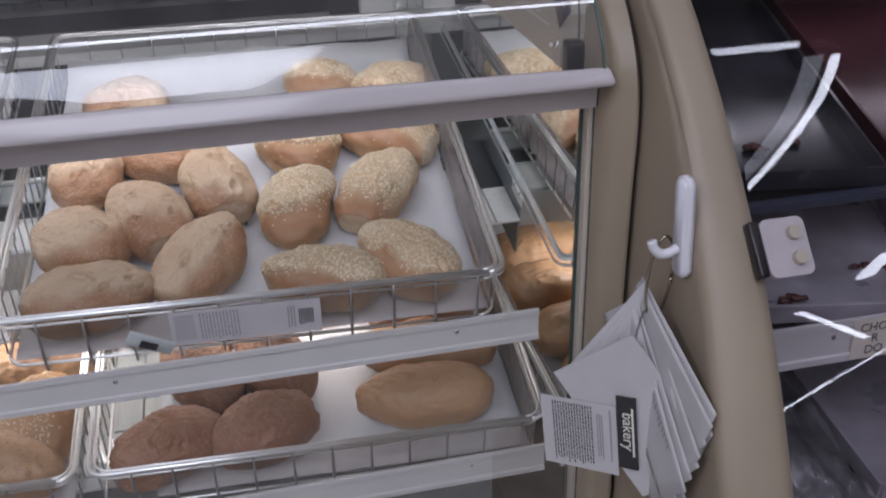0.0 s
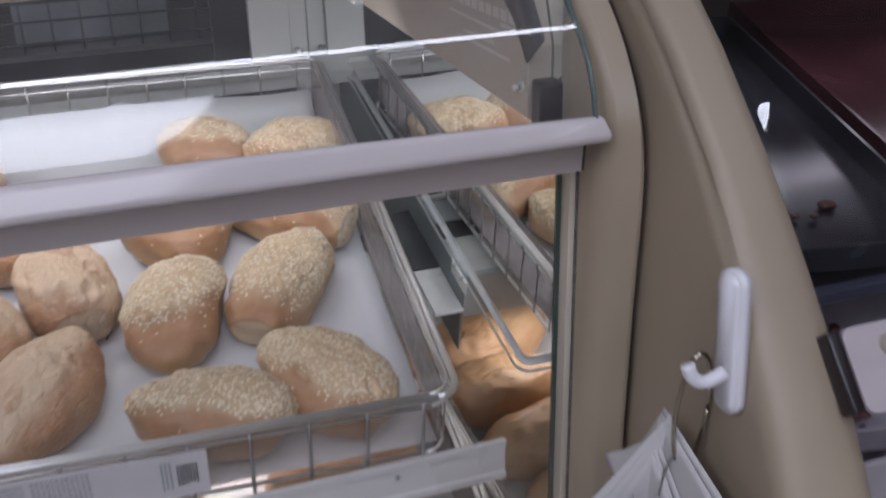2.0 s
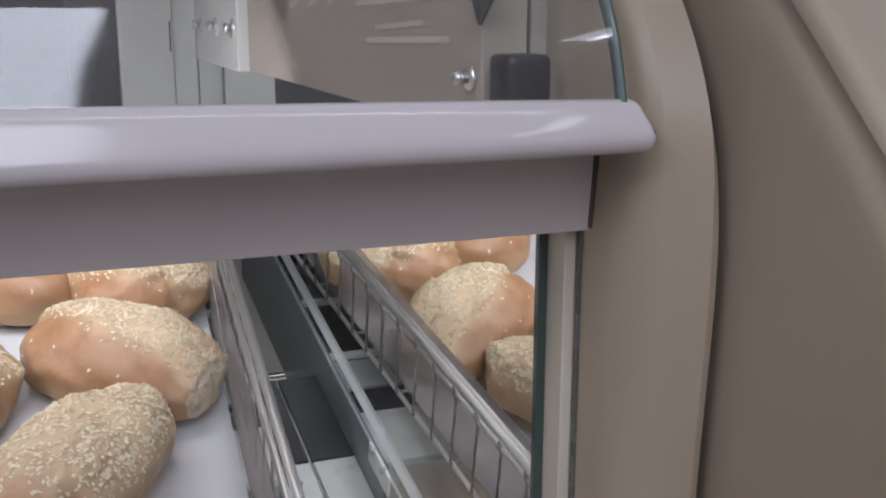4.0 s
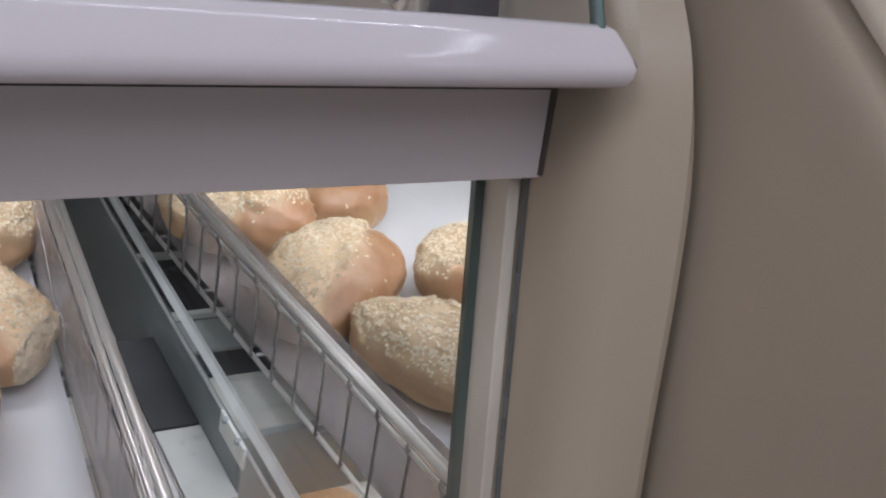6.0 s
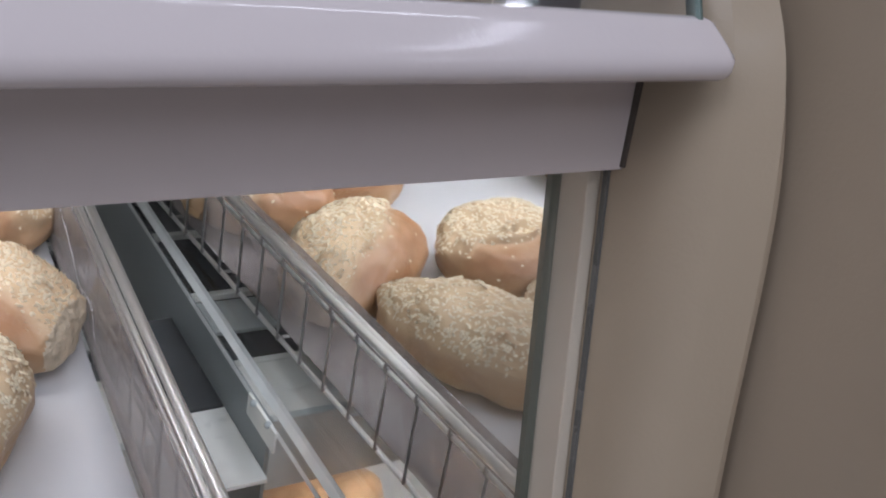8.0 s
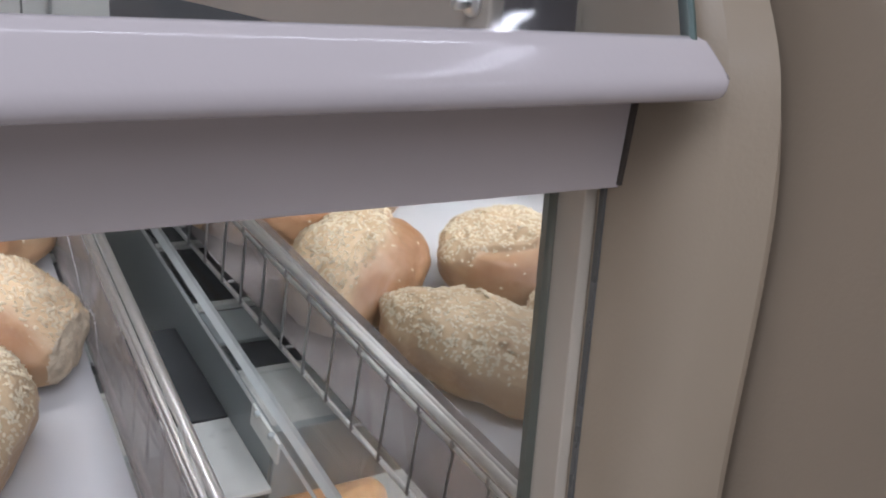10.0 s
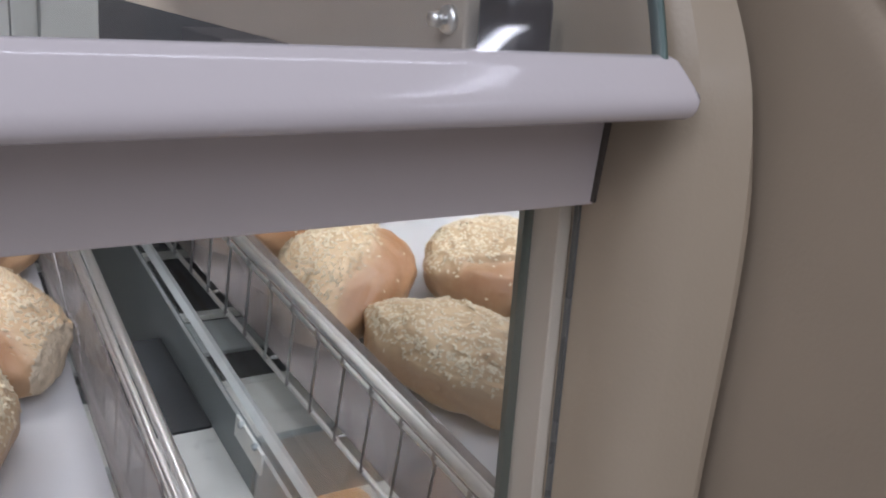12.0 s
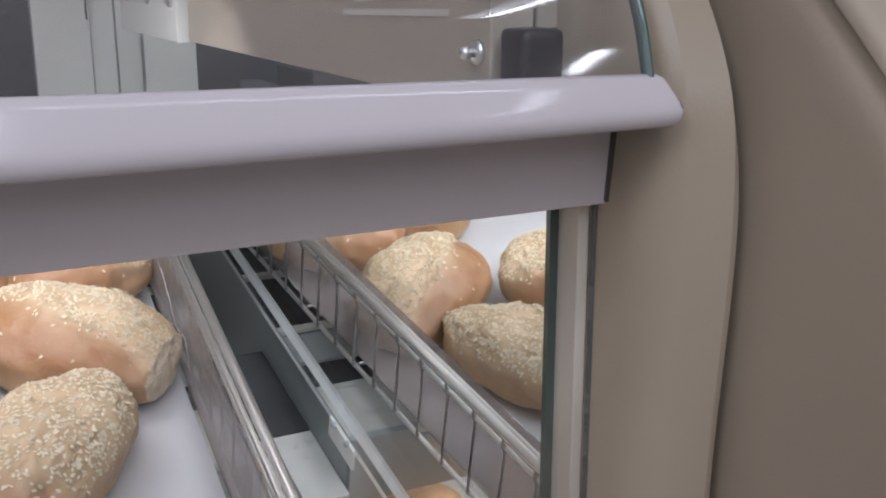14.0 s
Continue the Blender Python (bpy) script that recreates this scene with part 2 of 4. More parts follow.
GLASS = [(0.0026, 0.0080), (0.0040, 0.0130), (0.0075, 0.0255), (0.0125, 0.038), (0.0315, 0.060), (0.062, 0.083), (0.11, 0.104), (0.19, 0.118), (0.32, 0.122)]
case = thing("display_case", pose(0, 0, Z), "beige bread display case with curved front glass", "display case")

# end frame, its front bowed like the glass
POST_Y = [(-1.1, 0.004), (-0.4, -0.002), (-0.2, 0.000), (-0.1, -0.003), (-0.05, -0.006), (-0.02, -0.0062), (0.0, -0.0055), (0.015, -0.002), (0.0375, 0.010), (0.059, 0.028), (0.083, 0.060), (0.105, 0.110), (0.119, 0.19), (0.123, 0.30)]


def post_front(z):
    """Where the end frame's front lies at height z, and how far its outer corner steps back."""
    f = max(0.0, min(1.0, (z + 0.035) / 0.09))
    return sum(at(POST_Y, z + d) for d in (-0.012, -0.008, -0.004, 0.0, 0.004, 0.008, 0.012)) / 7 if z < 0.1 else at(POST_Y, z), 0.010 * f * f * (3 - 2 * f)


rings = []
for z in [-1.14, -0.8, -0.5, -0.3, -0.2] + [-0.14 + 0.006 * k for k in range(41)] + [0.110, 0.114, 0.118, 0.1205, 0.123]:
    y0, back = post_front(z)
    rings.append([(0.0056, 0.82, z), (0.0056, y0 + 0.026, z), (0.0063, y0 + 0.0210, z), (0.0078, y0 + 0.0160, z), (0.0100, y0 + 0.0122, z), (0.0126, y0 + 0.0092, z), (0.0140, y0 + 0.0080, z), (0.0262, y0 + 0.0014 + back * 0.4, z), (0.0285, y0 + 0.0018 + back, z), (0.0298, y0 + 0.007 + back, z), (0.0298, 0.82, z)])
crisp(part("end_frame", loft(bmesh.new(), rings), M_BEIGE, case, "beige moulded end frame"), 19)

# front rail, fascia and the glass that rises from the rail
def rail_ring(x, shrink=0.0, slant=0.0):
    """The rail's outline at x; its ridge climbs a little away from the end frame."""
    top = at([(-0.45, 0.0165), (-0.22, 0.0160), (-0.15, 0.0146), (-0.05, 0.0130), (0.0092, 0.0120)], x)
    line = [(0.0004, -0.0022), (-0.0012, -0.0021), (-0.0026, -0.0014), (-0.0034, 0.0000), (-0.0037, 0.0017), (-0.0034, 0.0034), (-0.0022, 0.0056), (0.0006, top - 0.0032), (0.0030, top - 0.0008), (0.0048, top), (0.0072, top - 0.0004), (0.0090, top - 0.0030), (0.030, 0.004), (0.030, -0.0012), (0.004, -0.0022)]
    out = []
    for y, z in line:
        y2, z2 = y + shrink * (1 if y < 0.001 else -1 if y > 0.02 else 0), z + shrink * (1 if z < 0.002 else -1)
        out.append((x - slant * max(0.0, min(y + 0.0034, 0.0090)), y2, z2))
    return out


rings = [rail_ring(x) for x in (LEFT, -0.45, -0.30, -0.22, -0.15, -0.10, -0.05)] + [rail_ring(0.0050, 0, 0.32), rail_ring(0.0064, 0.0003, 0.32), rail_ring(0.0074, 0.0010, 0.32), rail_ring(0.0079, 0.0022, 0.32)]
crisp(part("front_rail", loft(bmesh.new(), rings), M_RAIL, case, "glossy lilac-white front rail"), 50)
part("fascia", extrude_x([(0.0262, -0.0034), (0.0290, -0.0298), (0.0345, -0.0300), (0.0345, -0.0034)], LEFT, 0.0062, 0.0006), M_FASCIA, case, "matt lilac-white fascia below the rail", smooth=False)
# two dark strips paint the shadow that the rail casts on the fascia
part("rail_shade_strip", boxb(LEFT, 0.0046, 0.0080, 0.0262, -0.0033, -0.0023), M_RAIL_SHADE, case, "dark strip painted for the shade under the rail", smooth=False)
part("rail_shade_lip", boxb(LEFT, 0.0040, 0.0254, 0.02655, -0.0059, -0.0034), M_SEAM, case, "black strip painted for the rail's shadow on the fascia", smooth=False)
# brown strip stands for the shadow gap between fascia end and post
part("end_shade_strip", extrude_x([(0.0242, -0.0034), (0.0276, -0.0290), (0.0300, -0.0290), (0.0290, -0.0034)], 0.0047, 0.0062, 0.0003), material("brown_end_shade", (0.10, 0.08, 0.066), 0.75, grain=0.3), case, "dark strip painted for the shadow gap at the fascia's end", smooth=False)


def sheet(profile, x0, x1, nx=2):
    bm = bmesh.new()
    cols = [[bm.verts.new((x0 + (x1 - x0) * i / (nx - 1), y, z)) for y, z in profile] for i in range(nx)]
    for a, b in zip(cols, cols[1:]):
        for k in range(len(profile) - 1):
            bm.faces.new((a[k], b[k], b[k + 1], a[k + 1]))
    return bm


curve = smooth_line(GLASS, 70)
for _ in range(60):
    curve = [curve[0]] + [tuple(0.25 * a + 0.5 * b + 0.25 * c for a, b, c in zip(p, q, r)) for p, q, r in zip(curve, curve[1:], curve[2:])] + [curve[-1]]
front_glass = part("front_glass", sheet(curve, LEFT, 0.0), M_GLASS, case, "curved clear front glass")
front_glass.visible_shadow = False
edge = bmesh.new()
loft(edge, [[(-0.0002, y - 0.0004, z + 0.0004), (0.0012, y - 0.0004, z + 0.0004), (0.0012, y + 0.0030, z - 0.0020), (-0.0002, y + 0.0030, z - 0.0020)] for y, z in curve])
part("glass_edge", edge, M_CURVE_EDGE, case, "green cut edge of the curved glass")
low_glass = part("lower_glass", sheet([(0.0337, -0.030), (0.0337, -0.62)], LEFT, 0.0036), clear("lower_front_glass", (0.985, 0.99, 0.985), 0.6), case, "clear lower front glass")
low_glass.visible_shadow = False
M_PANE_EDGE = material("grey_pane_edge", (0.10, 0.10, 0.095), 0.25, grain=0.2)
part("lower_glass_edge", boxb(0.0046, 0.0058, 0.0330, 0.0348, -0.62, -0.0306), M_PANE_EDGE, case, "green cut edge of the lower glass", smooth=False)

# end mirror with its cut edge, and the lining above it
part("end_mirror", boxb(0.0, 0.0054, 0.0502, 0.79, -0.62, 0.118), M_MIRROR, case, "silvered mirror lining the end wall", smooth=False)
part("mirror_edge", boxb(-0.0022, 0.0010, 0.0475, 0.0500, -0.62, -0.0306), M_GLASS_EDGE, case, "dark green cut edge of the mirror", smooth=False)
part("edge_trim", boxb(0.0012, 0.0055, 0.0365, 0.0498, -0.62, -0.0306, 0.0006), material("pale_beige_trim", (0.62, 0.55, 0.46), 0.5, grain=0.1, scale=30), case, "beige trim beside the mirror edge", smooth=False)
lining = [(0.0625, -0.004), (0.0625, 0.04), (0.075, 0.072), (0.095, 0.086), (0.14, 0.1), (0.20, 0.112), (0.444, 0.117), (0.444, -0.005)]
part("end_lining", extrude_x(lining, -0.0165, -0.0004, 0.0012), M_BEIGE_IN, case, "beige end lining above the mirror", smooth=False)
part("hinge_plate", boxb(-0.0225, -0.0004, 0.450, 0.630, -0.006, 0.117, 0.001), M_WHITE, case, "white steel hinge plate", smooth=False)
part("canopy_beam", extrude_x([(0.318, 0.117), (0.318, 0.049), (0.323, 0.0445), (0.385, 0.0445), (0.390, 0.049), (0.390, 0.117)], LEFT, -0.0170), M_BEIGE_IN, case, "beige canopy beam", smooth=False)
part("case_top", boxb(LEFT, 0.029, 0.30, 0.82, 0.1235, 0.135), M_BEIGE, case, "beige top of the case", smooth=False)

# back of the case: door posts, low wall and the sill
part("back_wall", boxb(LEFT, -0.0005, 0.792, 0.81, -1.1, -0.135), M_WHITE, case, "white low back wall", smooth=False)
part("rear_sill", boxb(LEFT, -0.0005, 0.700, 0.7915, -0.150, -0.1346, 0.002), M_WHITE, case, "white rear sill", smooth=False)
part("door_post", boxb(-0.072, -0.0234, 0.776, 0.80, -0.134, 0.1225, 0.001), M_WHITE, case, "white rear door post", smooth=False)
part("door_edge", boxb(-0.0224, -0.0006, 0.782, 0.80, -0.134, 0.1225, 0.001), M_WHITE, case, "white rear door edge", smooth=False)
part("door_frame", boxb(-0.116, -0.0725, 0.786, 0.80, -0.134, 0.1225), M_BLACK, case, "black rear door frame", smooth=False)
part("case_floor", boxb(LEFT, -0.0005, 0.06, 0.79, -0.66, -0.64), M_STEEL, case, "steel floor of the case", smooth=False)
part("base", boxb(LEFT, 0.003, 0.03, 0.80, -1.15, -0.67), M_BEIGE, case, "beige case base", smooth=False)
part("far_end", boxb(LEFT - 0.03, LEFT, 0.03, 0.82, -1.15, 0.12), M_BEIGE, case, "beige far end panel", smooth=False)


# ---- shelf, price channels ----
def slab_round(x0, x1, y0, y1, th, r, bm=None):
    """A flat slab with rounded front corners."""
    bm = bm or bmesh.new()
    out = []
    for cx, cy, a0 in ((x1 - r, y0 + r, -90), (x1 - r, y1 - r, 0), (x0 + r, y1 - r, 90), (x0 + r, y0 + r, 180)):
        for k in range(7):
            a = radians(a0 + 15 * k)
            out.append((cx + r * math.cos(a), cy + r * math.sin(a)))
    return loft(bm, [[(x, y, 0) for x, y in out], [(x, y, th) for x, y in out]])


def glass_shelf(name, m, x0, x1, depth, label):
    t = thing(name, m, label, "shelf")
    bm = slab_round(x0, x1, 0, depth, 0.0115, 0.014)
    rims = [e for e in bm.edges if min(v.co.z for v in e.verts) > 0.007]
    bmesh.ops.bevel(bm, geom=rims, offset=0.0075, segments=3, affect="EDGES")
    ob = part("pane", bm, [M_SHELF, M_SHELF_EDGE], t, smooth=False)
    for p in ob.data.polygons:
        p.material_index = 0 if abs(p.normal.z) > 0.97 else 1
    ob.visible_shadow = False
    return t


PITCH = 12.2
glass_shelf("glass_shelf", pose(-0.0275, 0.1714, Z - 0.2603, PITCH, 0, 0), -1.50, 0, 0.58, "clear glass shelf with a pale polished edge")
glass_shelf("glass_shelf", pose(-0.0215, 0.20, Z - 0.455, PITCH, 0, 0), -1.50, 0, 0.55, "clear lower glass shelf with a pale polished edge")


deck = part("lower_deck", boxb(LEFT + 0.01, -0.002, -0.01, 0.56, -0.010, -0.004), M_WHITE, None, "", False)
deck.matrix_world = pose(0, 0.20, Z - 0.455, PITCH, 0, 0)
tagged(deck, "white painted steel deck under the lower glass shelf", "deck")


def price_channel(x0, x1, y, z, label, screws):
    t = thing("price_channel", pose(0, y, Z + z), label, "price channel")
    prof = [(0.0, 0.0), (0.0, -0.005), (0.0022, -0.006), (0.0022, -0.027), (0.0, -0.028), (0.0, -0.033), (0.004, -0.033), (0.0055, -0.028), (0.0055, -0.003), (0.004, 0.0)]
    strip = part("channel", extrude_x(prof, x0, x1), M_PRICE, t, smooth=False)
    for sx in screws:
        bm = bmesh.new()
        bmesh.ops.create_uvsphere(bm, u_segments=12, v_segments=6, radius=0.0022, matrix=Matrix.Translation((sx, 0.0018, -0.0125)) @ Matrix.Diagonal((1, 0.45, 1, 1)))
        part("screw", bm, M_STEEL, strip, "small steel screw head")
    return t


price_channel(LEFT + 0.05, -0.024, 0.0753, -0.2476, "white empty plastic price channel below the baskets", (-0.106, -0.42, -0.72))
price_channel(LEFT + 0.05, -0.009, 0.089, -0.4230, "white empty plastic price channel on the lower shelf", (-0.088, -0.40, -0.70))

# ---- wire baskets ----
BW, BD, BH = 0.46, 0.544, 0.058


def wire_mesh(a, b, r=0.0011):
    return mesh_of("wire", tube(bmesh.new(), [a, b], r), M_WIRE)


def basket(m, label):
    """Chrome wire basket; the origin is the top of its front corner."""
    t = thing("wire_basket", m, label, "basket", "bread baskets")
    r = 0.016

    def loop(inset, z, rad, name):
        pts = []
        for cx, cy, a0 in ((-r - inset, r + inset, -90), (-r - inset, BD - r - inset, 0), (-BW + r + inset, BD - r - inset, 90), (-BW + r + inset, r + inset, 180)):
            for k in range(5):
                a = radians(a0 + 22.5 * k)
                pts.append((cx + r * math.cos(a), cy + r * math.sin(a), z))
        part(name, tube(bmesh.new(), pts + [pts[0]], rad, 8), M_CHROME, t)

    loop(0.0, 0.0, 0.0027, "rim")
    loop(0.0048, -0.0006, 0.0015, "inner_rim")
    loop(0.0035, -0.0105, 0.0014, "rim_wire")
    loop(0.006, -BH, 0.0016, "floor_wire")
    up_x = wire_mesh((0, 0.004, -0.003), (0, 0.004, -BH))
    hook = mesh_of("wire", tube(bmesh.new(), [(0, 0.003, -0.003), (0, 0.002, -BH + 0.004), (0, 0.003, -BH - 0.006), (0, 0.007, -BH - 0.0085), (0, 0.011, -BH - 0.006), (0, 0.012, -BH + 0.001)], 0.0013), M_WIRE)
    upright = tube(bmesh.new(), [(-0.0012, 0, -0.0020), (-0.0014, 0, -0.0098), (-0.0034, 0, -0.013), (-0.0040, 0, -BH)], 0.00085)
    for weld in ((-0.0030, 0, -0.0098), (-0.0048, 0, -BH + 0.0012)):
        bmesh.ops.create_icosphere(upright, subdivisions=1, radius=0.0011, matrix=Matrix.Translation(weld))
    up_y = mesh_of("wire", upright, M_WIRE)
    along = wire_mesh((0, 0.01, -BH - 0.001), (0, BD - 0.01, -BH - 0.001))
    across = wire_mesh((-BW + 0.01, 0, -BH - 0.002), (-0.01, 0, -BH - 0.002))
    spots = [(hook, -0.025 - 0.0395 * k, 0) for k in range(11)] + [(up_x, -0.025 - 0.0395 * k, BD - 0.008) for k in range(11)]
    spots += [(up_y, 0, 0.024 + 0.0272 * k) for k in range(19)] + [(up_y, -BW + 0.008, 0.024 + 0.0272 * k) for k in range(19)]
    spots += [(along, -0.025 - 0.0395 * k, 0) for k in range(11)] + [(across, 0, 0.03 + 0.081 * k) for k in range(7)]
    for me, x, y in spots:
        ob = new("wire", me)
        ob.parent = t
        ob.location = (x, y, 0)
    return t


def paper_liner(m, seed, label, left=0.012):
    rnd = random.Random(seed)
    bm = bmesh.new()
    nx, ny = 26, 34
    ph = [rnd.uniform(0, 6) for _ in range(6)]
    g = []
    for j in range(ny + 1):
        row = []
        for i in range(nx + 1):
            u, v = i / nx, j / ny
            x, y = -BW + left + (BW - 0.012 - left) * u, 0.012 + (BD - 0.022) * v
            z = -BH + 0.003 + 0.0012 * math.sin(9 * u + ph[0] + 4 * v) + 0.0010 * math.sin(17 * v + ph[1]) + 0.0008 * math.sin(31 * u * v + ph[2])
            z += 0.008 * math.exp(-((u - 0.53) / 0.012) ** 2) * (0.4 + 0.6 * v)
            z += 0.022 * max(0, (v - 0.93) / 0.07) ** 2
            row.append(bm.verts.new((x, y, z)))
        g.append(row)
    for j in range(ny):
        for i in range(nx):
            bm.faces.new((g[j][i], g[j][i + 1], g[j + 1][i + 1], g[j + 1][i]))
    ob = part("paper_liner", bm, M_PAPER)
    ob.matrix_world = m
    mod = ob.modifiers.new("thick", "SOLIDIFY")
    mod.thickness = 0.0004
    return tagged(ob, label, "paper")


def side_guard(m, x):
    """Clear plastic sheet standing inside a basket's long side."""
    bm = bmesh.new()
    box(bm, x - 0.0006, x + 0.0006, 0.012, BD - 0.012, -BH + 0.004, 0.001)
    ob = part("plastic_guard", bm, M_MILKY, None, "", False)
    ob.matrix_world = m
    ob.visible_shadow = False
    rnd = random.Random(31)
    for y0, y1, z0, z1, wide in ((0.395, 0.300, -0.006, -0.030, 0.0016), (0.300, 0.270, -0.030, -0.024, 0.0010), (0.43, 0.385, -0.030, -0.012, 0.0008), (0.275, 0.262, -0.022, -0.044, 0.0009)):
        scuff = bmesh.new()
        left = []
        for k in range(15):
            u = k / 14
            yy, zz = y0 + (y1 - y0) * u + rnd.gauss(0, 0.0016), z0 + (z1 - z0) * u + rnd.gauss(0, 0.0014)
            half = wide * rnd.uniform(0.15, 1.0)
            left.append((scuff.verts.new((x - 0.0009, yy, zz + half)), scuff.verts.new((x - 0.0009, yy + half * 0.4, zz - half))))
        for a, b in zip(left, left[1:]):
            scuff.faces.new((a[0], a[1], b[1], b[0]))
        part("scuff_mark", scuff, M_SCUFF, ob, "jagged white scuff in the plastic", smooth=False)
    return tagged(ob, "scratched clear plastic guard lining a wire basket", "guard")


def front_guard(m):
    bm = bmesh.new()
    box(bm, -BW + 0.014, -0.014, 0.0085, 0.0097, -BH + 0.002, -0.004)
    ob = part("plastic_guard", bm, M_ACRYL, None, "", False)
    ob.matrix_world = m
    ob.visible_shadow = False
    return tagged(ob, "scratched clear plastic guard behind a basket's front wires", "guard")


UP = pose(-0.0609, 0.0673, Z - 0.1947, 11.1, 0, -3.54)
UP_LEFT = pose(-0.552, 0.098, Z - 0.1945, 11.1, 0, -2.6)
LOW = pose(-0.0085, 0.088, Z - 0.386, 11.1, 0, -3.0)
LOW_LEFT = pose(-0.480, 0.112, Z - 0.386, 11.1, 0, -3.0)
basket(UP, "chrome wire basket full of plain and sesame rolls")
basket(UP_LEFT, "chrome wire basket lined with white paper")
basket(LOW, "chrome wire basket of brown and long rolls on the lower shelf")
basket(LOW_LEFT, "chrome wire basket of seeded rolls on the lower shelf")
for k, m in enumerate((UP, UP_LEFT, LOW, LOW_LEFT)):
    paper_liner(m, k, "white parchment paper lining a wire basket", 0.058 if m is LOW else 0.012)
side_guard(UP, -0.010)
side_guard(LOW, -0.010)
front_guard(UP)
front_guard(LOW)


# ---- bread ----
def crust(name, top, side, low, mottle, speck=0.5, wrinkle=0.5, grit=0.2):
    """Baked crust: floury top, browner flanks, pale underside, with fine blisters."""
    m = bpy.data.materials.new(name)
    m.use_nodes = True
    nt = m.node_tree
    N, L = nt.nodes.new, nt.links.new
    b = nt.nodes["Principled BSDF"]
    tc, info, sep = N("ShaderNodeTexCoord"), N("ShaderNodeObjectInfo"), N("ShaderNodeSeparateXYZ")
    L(tc.outputs["Object"], sep.inputs[0])
    big, fine = N("ShaderNodeTexNoise"), N("ShaderNodeTexNoise")
    for n, s, d in ((big, 34, 5), (fine, 420, 4)):
        n.noise_dimensions = "4D"
        n.inputs["Scale"].default_value, n.inputs["Detail"].default_value = s, d
        L(tc.outputs["Object"], n.inputs["Vector"])
        L(info.outputs["Random"], n.inputs["W"])
    att = N("ShaderNodeAttribute")
    att.attribute_name = "flap"
    mr = N("ShaderNodeMapRange")
    mr.inputs["From Min"].default_value, mr.inputs["From Max"].default_value = 0.0, 0.036
    L(sep.outputs[2], mr.inputs["Value"])
    wob = N("ShaderNodeMath")
    wob.operation, wob.inputs[1].default_value = "MULTIPLY_ADD", 0.9
    sub = N("ShaderNodeMath")
    sub.operation, sub.inputs[1].default_value = "SUBTRACT", 0.5
    L(big.outputs["Fac"], sub.inputs[0])
    L(sub.outputs[0], wob.inputs[0])
    L(mr.outputs["Result"], wob.inputs[2])
    low_side = N("ShaderNodeValToRGB")
    low_side.color_ramp.elements[0].position, low_side.color_ramp.elements[1].position = 0.12, 0.85
    low_side.color_ramp.elements[0].color, low_side.color_ramp.elements[1].color = (*low, 1), (*side, 1)
    L(wob.outputs[0], low_side.inputs["Fac"])
    ramp = N("ShaderNodeMix")
    ramp.data_type = "RGBA"
    ramp.inputs[7].default_value = (*top, 1)
    fl = N("ShaderNodeMath")
    fl.operation = "MULTIPLY_ADD"
    fl.inputs[1].default_value = 1.1
    L(sub.outputs[0], fl.inputs[0])
    L(att.outputs["Fac"], fl.inputs[2])
    fl.use_clamp = True
    L(fl.outputs[0], ramp.inputs[0])
    L(low_side.outputs["Color"], ramp.inputs[6])
    mix = N("ShaderNodeMix")
    mix.data_type = "RGBA"
    mix.inputs[7].default_value = (*mottle, 1)
    fr = N("ShaderNodeMapRange")
    fr.inputs["From Min"].default_value, fr.inputs["From Max"].default_value = 0.52, 0.74
    fr.inputs["To Max"].default_value = speck
    L(fine.outputs["Fac"], fr.inputs["Value"])
    L(fr.outputs["Result"], mix.inputs[0])
    L(ramp.outputs[2], mix.inputs[6])
    kis = N("ShaderNodeAttribute")
    kis.attribute_name = "kiss"
    kmul = N("ShaderNodeMath")
    kmul.operation, kmul.inputs[1].default_value = "MULTIPLY", 0.8
    L(kis.outputs["Fac"], kmul.inputs[0])
    rub = N("ShaderNodeMix")
    rub.data_type = "RGBA"
    rub.inputs[7].default_value = (0.5 * low[0] + 0.28, 0.5 * low[1] + 0.25, 0.5 * low[2] + 0.20, 1)
    L(kmul.outputs[0], rub.inputs[0])
    L(mix.outputs[2], rub.inputs[6])
    hue = N("ShaderNodeHueSaturation")
    hv = N("ShaderNodeMapRange")
    hv.inputs["To Min"].default_value, hv.inputs["To Max"].default_value = 0.88, 1.10
    L(info.outputs["Random"], hv.inputs["Value"])
    L(hv.outputs["Result"], hue.inputs["Value"])
    L(rub.outputs[2], hue.inputs["Color"])
    L(hue.outputs["Color"], b.inputs["Base Color"])
    b.inputs["Roughness"].default_value = 0.42
    b.inputs["Specular IOR Level"].default_value = 0.45
    b.inputs["Subsurface Weight"].default_value = 0.0
    bn = N("ShaderNodeBump")
    bn.inputs["Strength"].default_value, bn.inputs["Distance"].default_value = grit, 0.0012
    L(fine.outputs["Fac"], bn.inputs["Height"])
    wr = N("ShaderNodeTexVoronoi")
    wr.feature = "DISTANCE_TO_EDGE"
    wr.voronoi_dimensions = "4D"
    wr.inputs["Scale"].default_value = 90
    stretch = N("ShaderNodeMapping")
    stretch.inputs["Scale"].default_value = (0.55, 1.2, 1.0)
    warp = N("ShaderNodeMix")
    warp.data_type = "VECTOR"
    warp.inputs[0].default_value = 0.035
    L(tc.outputs["Object"], stretch.inputs["Vector"])
    L(stretch.outputs["Vector"], warp.inputs[4])
    L(big.outputs["Color"], warp.inputs[5])
    L(warp.outputs[1], wr.inputs["Vector"])
    L(info.outputs["Random"], wr.inputs["W"])
    wm = N("ShaderNodeMapRange")
    wm.inputs["From Max"].default_value = 0.10
    L(wr.outputs["Distance"], wm.inputs["Value"])
    gate = N("ShaderNodeMath")
